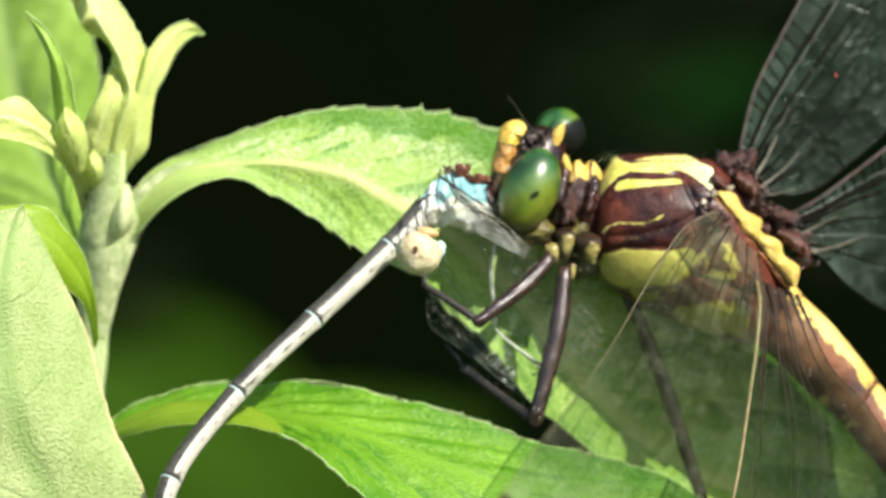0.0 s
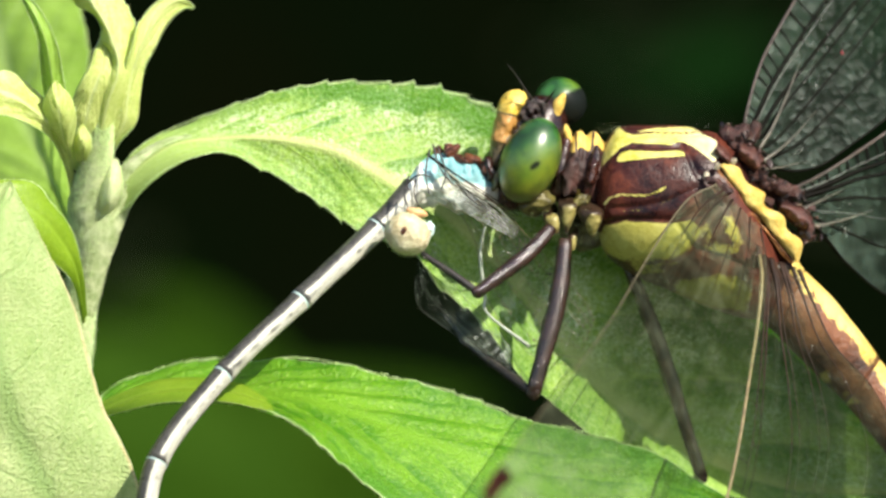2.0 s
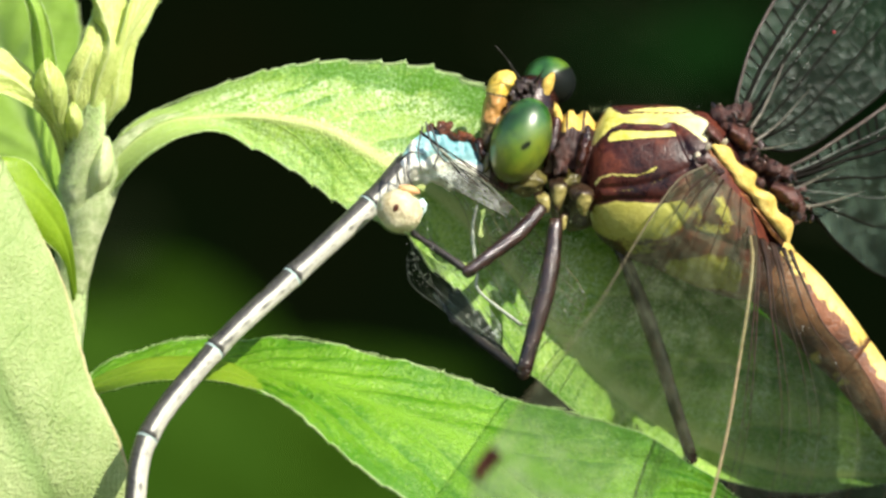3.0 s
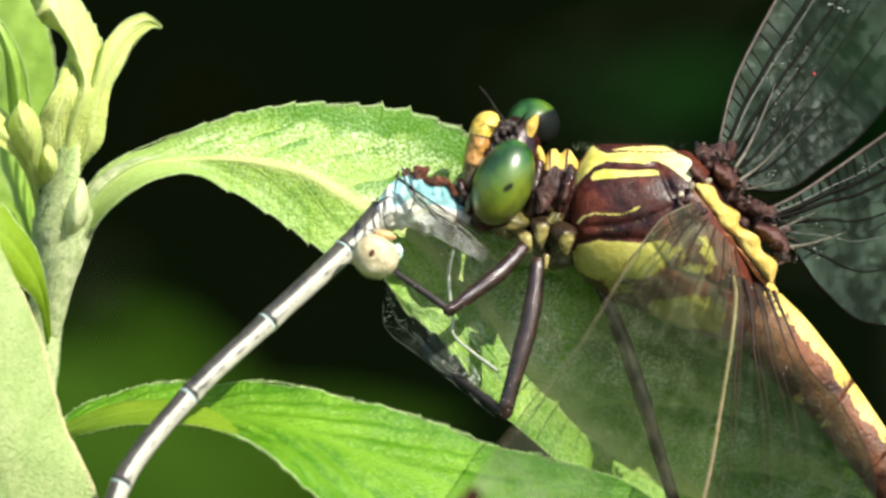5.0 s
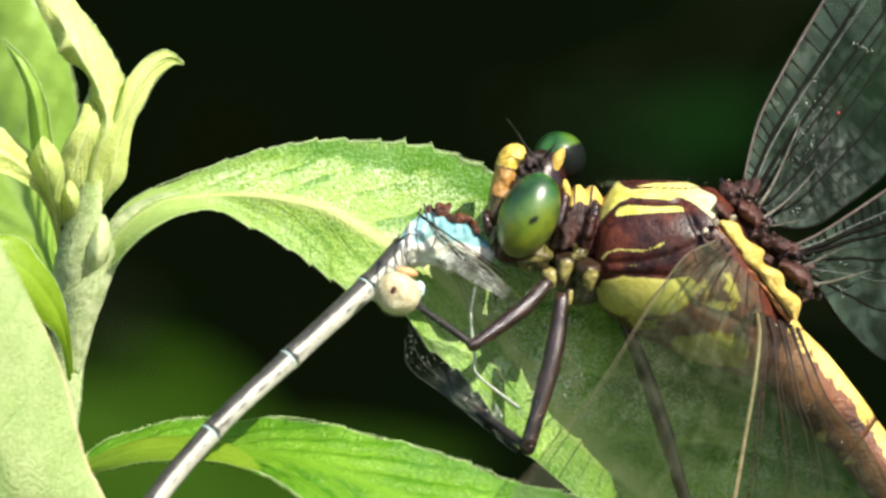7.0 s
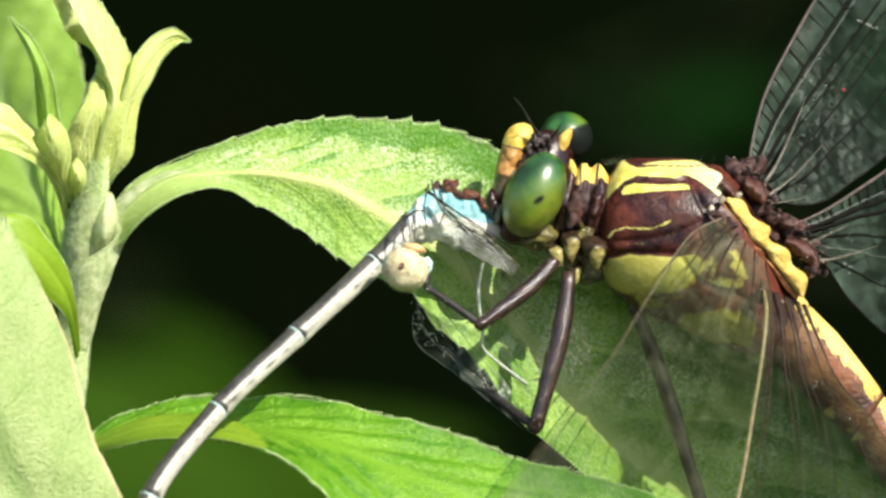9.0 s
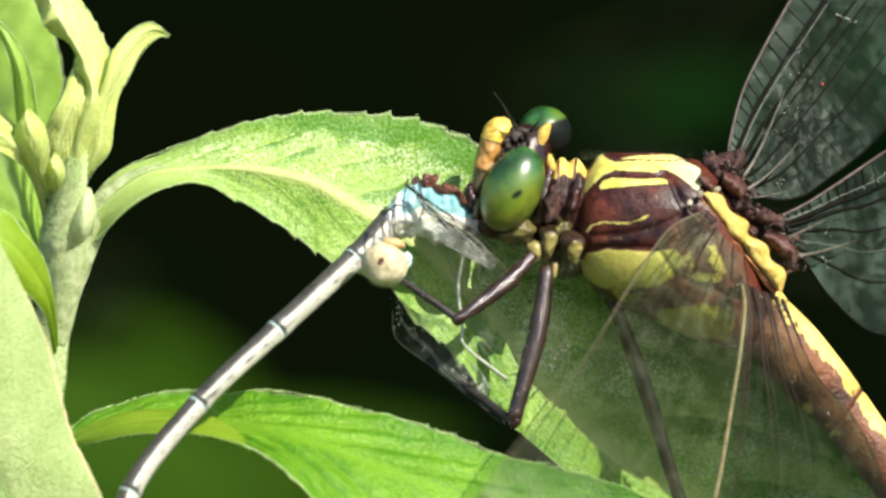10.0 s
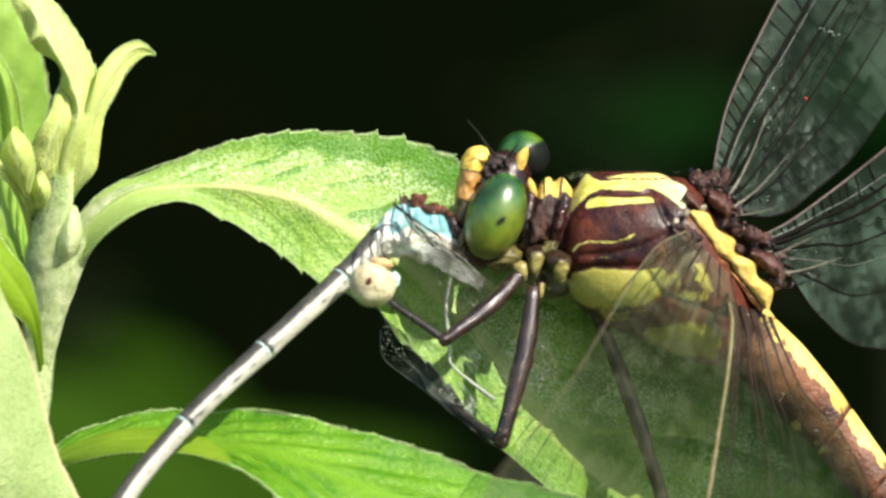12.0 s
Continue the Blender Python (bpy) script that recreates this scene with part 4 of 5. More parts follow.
def build_dragonfly():
    base = at(1180, 640, 3)
    fly = thing("dragonfly", base, "brown and yellow dragonfly with green eyes, eating its prey", "dragonfly")
    # thorax
    rows = [(1050, 345, 1046, 455, 1, 62), (1064, 318, 1052, 490, 1, 84), (1088, 291, 1070, 520, 1, 100), (1140, 287, 1110, 548, 1, 110), (1220, 291, 1190, 585, 1, 112),
            (1285, 318, 1255, 612, 1, 106), (1335, 392, 1305, 628, 1.2, 95), (1372, 455, 1330, 632, 1.4, 80), (1402, 520, 1352, 640, 1.6, 62)]
    # third: olive, deepened towards the belly to paint in its shading
    part("thorax", grid(groove(loft(rows, 160, 240)), True, True, values={"mark": thorax_mark, "pale": lambda l, w, p: (0.5 + 0.35 * noise.noise(p * 2300)) * soft(plan(p)[0] - 1218 + 14 * noise.noise(p * 900) - 0.25 * abs(plan(p)[1] - 330), 16) * soft(400 - plan(p)[1], 10), "third": lambda l, w, p: soft(plan(p)[1] - 448, 5) * (0.62 + 0.25 * noise.noise(p * 900) + 0.14 * soft(plan(p)[1] - 505, 18) + 0.32 * soft(plan(p)[0] + 0.8 * (plan(p)[1] - 470) - 1195, 14))}), M_THORAX, fly, "brown thorax with yellow stripes")
    # neck
    rows = [(1000, 322, 990, 412, 0.5, 44), (1010, 300, 1000, 420, 0.5, 52), (1022, 296, 1010, 428, 0.6, 58), (1030, 304, 1020, 432, 0.7, 58), (1044, 296, 1030, 444, 0.8, 64), (1058, 312, 1044, 452, 1, 62), (1068, 330, 1052, 456, 1, 58)]

    def neck_mark(l, w, p):
        u, v = plan(p)
        top = 327 + 5 * math.sin((u - 1000) * 0.22) + 7 * noise.noise(p * 1500)
        lobe = min(soft((top - v) * 0.8, 4), soft(abs(u - 1041 + 0.12 * (v - 320)) - 2.5, 2), soft(abs(u - 1012) - 2, 2))
        return max(lobe, soft(9 - math.hypot(u - 1010, (v - 405) * 1.3), 3))

    part("prothorax", grid(groove(loft(rows, 70, 110), [[(1016, 318), (1012, 372), (1002, 418)], [(1040, 316), (1036, 370), (1024, 436)], [(1000, 388), (1030, 396), (1050, 392)], [(1006, 345), (1060, 352)]]), True, True, values={"mark": neck_mark}), M_NECK, fly, "dark neck plate with yellow collar")
    for c, r, a, m in (((1003, 376, -0.65), (17, 18, 32), 8, M_HINGE), ((1040, 366, -0.75), (11, 16, 44), 14, M_DARK), ((1020, 420, -0.75), (19, 14, 11), -20, M_OLIVE)):
        part("neck_plate", blob(at(*c), [k * STEP for k in r], (0, a, 0), rings=30, sides=38, rough=0.5, freq=2400), m, fly, "dark red-brown plate of the neck")
    part("breast", blob(at(1028, 462, 1.0), (46 * STEP, 42 * STEP, 46 * STEP), (0, 30, 0), rings=30, sides=40, rough=0.2, freq=1600), M_BREAST, fly, "dark olive underside between the legs")
    # hips, each a tapering plate with a yellow lower part
    for rows, c in (([(1020, 416, 1050, 422, 0.3, 20), (1016, 436, 1060, 438, -1.1, 30), (1020, 456, 1058, 454, -1.2, 28), (1030, 472, 1050, 470, -1.1, 20), (1037, 486, 1043, 485, -0.9, 8)], (1040, 452)),
                    ([(986, 402, 1012, 408, 0.6, 18), (978, 424, 1014, 426, -0.8, 26), (982, 444, 1010, 446, -0.9, 24), (986, 462, 1002, 464, -0.9, 16), (990, 476, 996, 477, -0.8, 8)], (996, 440)),
                    ([(958, 426, 976, 424, 0.6, 16), (952, 446, 984, 444, -0.6, 24), (958, 462, 984, 464, -0.8, 20), (966, 476, 980, 478, -0.8, 10)], (966, 450)),
                    ([(1001, 464, 1013, 460, 0.3, 10), (996, 480, 1016, 478, -0.6, 18), (996, 496, 1012, 496, -0.7, 16), (1000, 508, 1008, 508, -0.7, 8)], (1008, 494))):
        tip = lambda l, w, p, c=c: soft(15 + 6 * noise.noise(p * 2100) - math.hypot(plan(p)[0] - c[0] - 2, (plan(p)[1] - c[1] - 9) * 0.62), 6) * (0.75 + 0.3 * noise.noise(p * 1600))
        part("hip_plate", grid(loft([(*r[:5], 0.75 * r[5]) for r in rows], 40, 50, 0.14, 1500), True, True, values={"mark": tip}), M_COXA, fly, "dark hip plate with a yellow tip")
    # the scalloped yellow ridge between the wings
    left = [(1267, 358), (1285, 386), (1307, 412), (1312, 428), (1338, 447), (1345, 460), (1364, 484), (1383, 508), (1400, 530)]
    right = [(1276, 354), (1302, 362), (1316, 388), (1348, 408), (1348, 430), (1381, 449), (1388, 474), (1414, 496), (1408, 532)]
    rows = []
    for k, (a, b) in enumerate(zip(curve(left, 90), curve(right, 90))):
        a, b = at(*a, -1.35 + 0.9 * k / 89), at(*b, -0.95 + 0.65 * k / 89)
        row = []
        for j in range(15):
            q = a.lerp(b, j / 14)
            q.y -= 13 * STEP * math.sin(math.pi * j / 14) ** 0.7 * (0.62 + 0.38 * abs(math.sin(math.pi * (0.15 + 3.9 * k / 89)))) * (1 + 0.35 * noise.noise(q * 1700) + 0.25 * noise.noise(q * 4200))
            row.append(q)
        rows.append(row + [a.lerp(b, 0.7) + Vector((0, 26 * STEP, 0)), a.lerp(b, 0.3) + Vector((0, 26 * STEP, 0))])
    part("back_plate", grid(rows, True, True), M_LEMON, fly, "bright yellow scalloped ridge between the wings")
    for c, r, a in (((1262, 392, -2.0), (12, 10, 8), 30), ((1280, 402, -2.0), (10, 8, 13), -40), ((1248, 384, -1.9), (8, 8, 7), 0), ((1334, 520, -1.8), (9, 10, 18), 10), ((1350, 540, -1.8), (8, 8, 16), 0)):
        part("wing_root", blob(at(*c), [k * STEP for k in r], (0, a, 0), rings=22, sides=28, rough=0.7, freq=3200), M_HINGE, fly, "crumpled brown wing root")
    # A tan tube stands in for the shadow margin left of the ridge.
    part("back_shadow_margin", tube(steps([(u - 4, v + 4, -1.3 + 0.95 * k / 8) for k, (u, v) in enumerate(left)], 90), [1.5 * STEP, 4.5 * STEP, 2.5 * STEP, 5 * STEP, 3 * STEP, 4.5 * STEP, 2 * STEP], 16, lumps=1.2), M_TAN_SHADE, fly, "orange-brown shadow margin of the back ridge")
    for c, r, a in (((1262, 362, -1.6), (5, 5, 9), 35), ((1292, 352, -0.85), (9, 6, 5), -30), ((1244, 376, -1.75), (6, 5, 8), 25)):
        part("wing_root", blob(at(*c), [k * STEP for k in r], (0, a, 0), rings=26, sides=34, rough=0.6, freq=2600), M_GREY, fly, "pale wing root plate")
    # the dark wing bases: knuckles, flat plates and pale rims, in two clusters
    for c, r, a in (((1288, 306, 0.6), (22, 26, 17), 15), ((1309, 296, 1.0), (15, 22, 14), 40), ((1296, 326, 0.5), (20, 22, 13), 35), ((1330, 300, 1.2), (12, 18, 20), 20), ((1331, 376, 0.5), (20, 18, 12), 25),
                    ((1345, 392, 0.8), (18, 20, 12), 40), ((1378, 400, 0.8), (20, 24, 16), 30), ((1400, 408, 1.2), (15, 20, 12), -20), ((1352, 424, 0.4), (14, 16, 9), 35), ((1388, 482, 0.6), (18, 20, 10), 30), ((1420, 470, 1.0), (15, 20, 16), 10), ((1368, 450, 0.3), (12, 14, 8), 45)):
        part("wing_hinge", blob(at(*c), [k * STEP for k in r], (0, a, 0), rings=34, sides=44, rough=0.42, freq=2500), M_HINGE, fly, "dark brown crumpled wing hinge")
    for a, b, d in (([(1308, 318), (1332, 326), (1348, 346)], [(1298, 346), (1314, 360), (1332, 372)], 0.2), ([(1380, 424), (1410, 430), (1434, 452)], [(1372, 440), (1394, 462), (1422, 478)], 0.4), ([(1266, 318), (1282, 330), (1292, 346)], [(1254, 338), (1268, 350), (1280, 360)], -0.3)):
        rows = []
        for p, q in zip(curve(a, 26), curve(b, 26)):
            row = [at(*(p + (q - p) * j / 13), d - 0.9 * max(0.0, math.sin(math.pi * j / 13)) ** 0.6 + 0.25 * noise.noise(Vector((*(p + (q - p) * j / 13), 0)) * 0.08)) for j in range(14)]
            rows.append(row + [row[9] + Vector((0, 30 * STEP, 0)), row[4] + Vector((0, 30 * STEP, 0))])
        part("hinge_plate", grid(rows, True, True), M_HINGE_RED, fly, "red-brown plate at the wing base")
    part("wing_base_ridge", tube(steps([(1272, 306, 1.1), (1300, 328, 1.1), (1330, 368, 1.1), (1372, 414, 1.2), (1408, 450, 1.3), (1430, 494, 1.4)], 90), [8 * STEP, 14 * STEP, 11 * STEP, 13 * STEP, 16 * STEP, 8 * STEP], 26, lumps=0.6), M_HINGE, fly, "dark ridge carrying the wing roots")
    rng = random.Random(5)
    for line in ([(1286, 302), (1310, 312), (1326, 338), (1342, 368), (1352, 392)], [(1378, 400), (1404, 410), (1418, 436), (1424, 464), (1406, 482), (1436, 490)]):
        bm = bmesh.new()
        for u, v in curve(line, 64):
            r = rng.uniform(1.6, 5.5)
            blob(at(u + rng.gauss(0, 12), v + rng.gauss(0, 9), rng.uniform(-0.35, 0.7)), (r * rng.uniform(0.5, 2.0) * STEP, r * STEP, r * rng.uniform(0.3, 0.8) * STEP), (0, rng.uniform(0, 180), rng.uniform(0, 90)), bm, 11, 14, 1.0, freq=3000)
        tagged(part("wing_knuckle", bm, M_KNUCKLE, fly, "crumpled dark brown knuckles with pale rims"), kind="stuff")
    for a, r in (([(1338, 330, 0.9), (1362, 292, 1.6), (1386, 240, 2.6), (1412, 176, 3.6)], 3.4), ([(1346, 352, 0.9), (1392, 316, 1.8), (1444, 258, 3.2)], 3.0), ([(1342, 366, 0.9), (1380, 362, 1.6), (1420, 352, 2.4)], 2.2),
                 ([(1412, 440, 1.1), (1444, 424, 1.8), (1490, 402, 3.2)], 3.6), ([(1420, 470, 1.1), (1470, 462, 2.0), (1540, 440, 3.8)], 4.0)):
        part("wing_strut", tube(steps(a, 30), [1.3 * r * STEP, 0.8 * r * STEP, 0.5 * r * STEP, 0.15 * r * STEP], 10, lumps=0.3), M_STRUT, fly, "grey-tan strut at the wing root")
    # abdomen, segment by segment
    cuts = [(1392, 505, 1345, 640, 1.8, 62), (1418, 545, 1366, 660, 2.2, 56), (1466, 594, 1404, 700, 2.7, 52), (1515, 655, 1450, 745, 3.2, 47), (1552, 706, 1490, 785, 3.6, 44),
            (1625, 812, 1565, 880, 4, 42), (1720, 955, 1662, 1015, 5, 40), (1810, 1095, 1752, 1150, 6, 40), (1890, 1220, 1820, 1280, 7, 50), (1950, 1310, 1870, 1370, 7.5, 58), (1990, 1370, 1920, 1425, 8, 44)]
    whole = curve(cuts, 101)
    ends = (0, 10, 40, 50, 60, 70, 80, 90, 100)

    def tail_mark(l, w, p):
        u, v = plan(p)
        m = soft((math.cos(2 * math.pi * w) - 0.58 - 0.3 * max(0, l - 0.7) + 0.26 * noise.noise(p * 1300) + 0.26 * noise.noise(p * 3400)) * 30)
        m = max(m, 0.62 * soft(15 + 12 * noise.noise(p * 1800) - min(math.hypot(u - 1457, (v - 738) * 1.2), math.hypot(u - 1496, v - 776)), 8))
        return min(m, soft((0.96 - l) * 60))

    for a, b in zip(ends, ends[1:]):
        piece = [tuple(q) for q in whole[a:b + 1]]
        rows = loft(piece, 30, 56)
        mid = [sum(r, Vector()) / len(r) for r in rows]
        for i in (0, 1, 28, 29):
            s = (0.965, 0.99, 0.99, 0.955)[(0, 1, 28, 29).index(i)]
            rows[i] = [mid[i] + (p - mid[i]) * s for p in rows[i]]
        part("abdomen_segment", grid(rows, True, True, values={"mark": tail_mark}), M_ABDOMEN, fly, "brown abdomen segment with a yellow back stripe")
    # head
    pivot = at(1002, 370, 0.5)
    head = part("head", blob(at(948, 300, 0.6), (50 * STEP, 62 * STEP, 66 * STEP), (0, 20, 0), rough=0.12), M_DARK, fly, "dark head capsule", origin=pivot)
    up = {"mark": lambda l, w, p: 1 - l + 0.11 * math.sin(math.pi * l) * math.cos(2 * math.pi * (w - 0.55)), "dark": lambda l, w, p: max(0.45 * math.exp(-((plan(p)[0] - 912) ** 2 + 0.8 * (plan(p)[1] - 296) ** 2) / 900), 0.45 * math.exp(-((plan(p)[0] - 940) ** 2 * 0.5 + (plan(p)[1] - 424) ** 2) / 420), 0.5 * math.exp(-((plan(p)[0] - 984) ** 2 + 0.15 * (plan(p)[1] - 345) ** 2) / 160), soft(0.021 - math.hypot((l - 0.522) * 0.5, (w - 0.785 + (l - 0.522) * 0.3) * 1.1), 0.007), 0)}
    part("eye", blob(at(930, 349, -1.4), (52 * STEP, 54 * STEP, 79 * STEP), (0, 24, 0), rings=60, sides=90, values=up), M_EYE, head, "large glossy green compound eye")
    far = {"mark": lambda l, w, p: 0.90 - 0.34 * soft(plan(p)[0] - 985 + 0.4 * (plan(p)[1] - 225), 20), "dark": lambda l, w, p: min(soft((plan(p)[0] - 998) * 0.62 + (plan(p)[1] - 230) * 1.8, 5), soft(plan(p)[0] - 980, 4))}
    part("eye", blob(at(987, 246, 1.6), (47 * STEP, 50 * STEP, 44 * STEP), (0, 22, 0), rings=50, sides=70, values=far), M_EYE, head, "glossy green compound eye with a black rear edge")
    rows = [(903, 222, 914, 222, 0.1, 12), (891, 227, 925, 230, -0.1, 34), (880, 243, 927, 249, -0.25, 42), (873, 262, 918, 270, -0.25, 43), (867, 280, 910, 291, -0.3, 44), (862, 302, 903, 315, -0.3, 44),
            (860, 324, 896, 338, -0.3, 40), (856, 346, 886, 358, -0.3, 34), (855, 366, 878, 374, -0.3, 22), (858, 378, 870, 380, -0.3, 8)]

    def face_mark(l, w, p):
        v = plan(p)[1] - 0.25 * (plan(p)[0] - 890)
        return min(soft(318 - v, 4), soft(abs(v - 265) - 2, 2), soft(math.hypot(plan(p)[0] - 911, v - 236) - 2.5, 2.5))

    part("face", grid(loft(rows, 60, 60, 0.15, 1400), True, True, values={"mark": face_mark, "third": lambda l, w, p: soft(plan(p)[1] - 0.25 * (plan(p)[0] - 890) - 265, 3)}), M_FACE, head, "face with yellow forehead, tan middle and olive lip")
    part("nape_shield", blob(at(984, 366, 0.5), (24 * STEP, 44 * STEP, 66 * STEP), (0, 10, 0), rings=26, sides=34, rough=0.2), M_DARK, head, "dark back of the head")
    part("face_spot", blob(at(896, 312, -1.25), (8 * STEP, 8 * STEP, 11 * STEP), (0, 24, 0), rough=0.25), M_CREAM, head)
    part("jaw", blob(at(860, 366, -0.8), (11 * STEP, 22 * STEP, 24 * STEP), (0, -14, 0), rings=24, sides=30, rough=0.4, freq=2600), M_DARK, head)
    part("jaw", blob(at(870, 382, -1.0), (10 * STEP, 18 * STEP, 20 * STEP), (0, 18, 0), rings=24, sides=30, rough=0.4, freq=2600), M_OLIVE, head)
    part("lower_lip", blob(at(900, 408, -0.4), (34 * STEP, 34 * STEP, 30 * STEP), (0, 30, 0), rings=24, sides=30, rough=0.3), M_DARK, head)
    part("cheek", blob(at(938, 424, -0.5), (34 * STEP, 30 * STEP, 22 * STEP), (0, -14, 0), rings=26, sides=36, rough=0.35, freq=2300), M_OLIVE, head, "olive cheek")
    part("nape", blob(at(980, 257, -0.2), (10 * STEP, 12 * STEP, 26 * STEP), (0, 27, 0), rings=24, sides=30, rough=0.3, freq=2000), M_YELLOW, head, "yellow plate behind the eyes")
    part("nape", blob(at(997, 308, 0.1), (10 * STEP, 14 * STEP, 22 * STEP), (0, -14, 0), rings=24, sides=30, rough=0.3, freq=2000), M_YELLOW, head)
    for c, r in (((925, 262, -0.9), 14), ((940, 248, -0.9), 16), ((955, 252, -0.8), 13), ((918, 285, -1.2), 13), ((906, 302, -1.5), 10), ((930, 280, -1.1), 14), ((950, 270, -1), 12), ((934, 262, -1.35), 7), ((946, 259, -1.35), 6), ((922, 274, -1.5), 6), ((912, 292, -1.7), 6), ((926, 292, -1.6), 5), ((940, 272, -1.45), 6), ((958, 264, -1.2), 7), ((903, 312, -1.7), 6)):
        part("brow_knob", blob(at(*c), (r * 0.95 * STEP, r * STEP, r * 0.62 * STEP), (0, 20 + 9 * r, 0), rings=22, sides=28, rough=0.8, freq=3300), M_BROW, head)
    for a in (((936, 240, -1.4), (924, 222, -1.8), (910, 198, -2.2), (894, 177, -2.6)), ((962, 246, -0.9), (972, 232, -1.6), (978, 224, -2))):
        part("antenna", tube(steps(a, 14), [3.2 * STEP, 2.2 * STEP, 1.0 * STEP, 0.5 * STEP], 6), M_BLACK, head, "thin dark feeler")
    # hairs on neck and back
    bm, spots = bmesh.new(), []
    for i in range(44):
        u = random.uniform(1000, 1115)
        spots.append((at(u, 312 if u < 1050 else 300 - 8 * min(1, (u - 1050) / 60), random.uniform(-0.5, 2)), Vector((random.uniform(-1.0, 0.9), random.uniform(-0.6, 0.4), 1))))
    for i in range(260):
        spots.append((at(random.uniform(930, 1064), random.uniform(430, 496), random.uniform(-1.6, 0.2)), Vector((random.uniform(-0.6, 0.3), -0.6, -1))))
    tops = [(at(u, 300 - 9 * min(1, (u - 1060) / 70), random.uniform(-0.6, 1.6)), Vector((random.uniform(-0.8, 0.9), random.uniform(-0.7, 0.3), 1))) for u in [random.uniform(1060, 1250) for _ in range(52)]]
    tagged(part("back_hairs", bristles(bristles(bmesh.new(), tops[:34], 9 * STEP, 0.12 * STEP), tops[34:], 22 * STEP, 0.10 * STEP), M_VEIN_GREY, fly, "fine grey hairs along the back"), kind="stuff")
    tagged(part("body_hairs", bristles(bm, spots[::2], 17 * STEP, 0.11 * STEP), M_BLACK, fly), kind="stuff")
    tagged(part("pale_hairs", bristles(bmesh.new(), spots[1::2], 20 * STEP, 0.11 * STEP), M_HAIR, fly), kind="stuff")
    # legs
    leg(fly, "leg", [(968, 466, -1.2), (836, 582, -2.4), (736, 512, -1.5), (748, 470, -1.2)], (14, 6.5, 4), "dark brown foreleg holding the prey")
    leg(fly, "leg", [(992, 488, -1), (933, 762, -1.8), (806, 664, 1.5), (775, 622, 2.8)], (16.5, 7.5, 4), "dark brown middle leg planted on the leaf", 24)
    leg(fly, "leg", [(1100, 530, 2), (1232, 915, 3.4), (1150, 985, 4), (1090, 1010, 4)], (14, 9, 6), "dark hind leg beneath the wings", 6)
    # wings
    far_wings = [wing("far_forewing", fly, [(1312, 296, 2), (1316, 262, 2.2), (1337, 181, 3), (1370, 110, 4), (1431, 0, 5.5), (1500, -110, 8), (1600, -240, 11), (1760, -420, 16), (1900, -520, 20)],
         [(1346, 348, 2), (1385, 368, 2.2), (1440, 362, 2.8), (1490, 328, 3.6), (1568, 264, 5), (1660, 150, 8), (1760, 0, 11), (1880, -230, 16), (1930, -480, 20)],
         (0.0, 0.19, 0.225, 0.31, 0.40, 0.58, 0.76), 28, "clear veined far forewing, held up", M_COSTA, 2.6, 2.0, pale=(2,), flecks=46, root=(1330, 340, 2.0))]
    part("mite", blob(at(1481, 160, 3.7), (3.2 * STEP, 3 * STEP, 3.6 * STEP), rings=12, sides=16, rough=0.2), M_RED, far_wings[0], "tiny red mite on the wing")
    bm = bmesh.new()
    for k in range(7):
        blob(at(1508 + 5.2 * k + 1.6 * math.sin(k * 2.3), 36 + 2.2 * k + 1.8 * math.sin(k * 4.1), 3.9), ((1.4 + 0.7 * math.sin(k * 3.1)) * STEP, 0.8 * STEP, (1.2 + 0.5 * math.cos(k * 1.9)) * STEP), (0, 20 + 25 * k, 0), bm, 5, 7, 0.2)
    tagged(part("dust_row", bm, M_FLECK, far_wings[0], "short row of white specks"), kind="stuff")
    far_wings.append(wing("far_hindwing", fly, [(1400, 400, 2.5), (1448, 376, 3), (1510, 335, 4), (1568, 294, 5), (1680, 215, 8), (1850, 95, 13), (2050, -30, 20), (2150, -60, 24)],
         [(1440, 470, 2.5), (1462, 498, 3), (1500, 545, 3.6), (1580, 600, 5), (1720, 580, 8), (1900, 420, 13), (2080, 180, 20), (2160, -20, 24)],
         (0.0, 0.12, 0.17, 0.24, 0.38, 0.55, 0.74), 26, "clear veined far hindwing", M_COSTA, 2.8, 2.1, skin=M_WING_REAR, pale=(1, 5), flecks=36, root=(1420, 435, 2.5)))
    wing("near_forewing", fly, [(1262, 392, -2.2), (1205, 424, -3.9), (1140, 520, -9.8), (1080, 620, -16.8), (1016, 712, -23.8), (942, 802, -30.8), (886, 876, -37.8), (842, 940, -42), (850, 1012, -44.8)],
         [(1340, 470, -2.2), (1352, 560, -4.4), (1330, 700, -12.6), (1290, 800, -19.6), (1240, 900, -26.6), (1160, 980, -32.2), (1060, 1040, -37.8), (950, 1060, -42), (858, 1022, -44.8)],
         (0.0, 0.14, 0.22, 0.36, 0.55, 0.76), 16, "clear near forewing hanging down, soft at its tip", M_VEIN_DULL, 1.9, 0.95, stigma=(0.775, 0.885), skin=M_WING_NEAR, tone=M_VEIN_BROWN, slim=0.2)
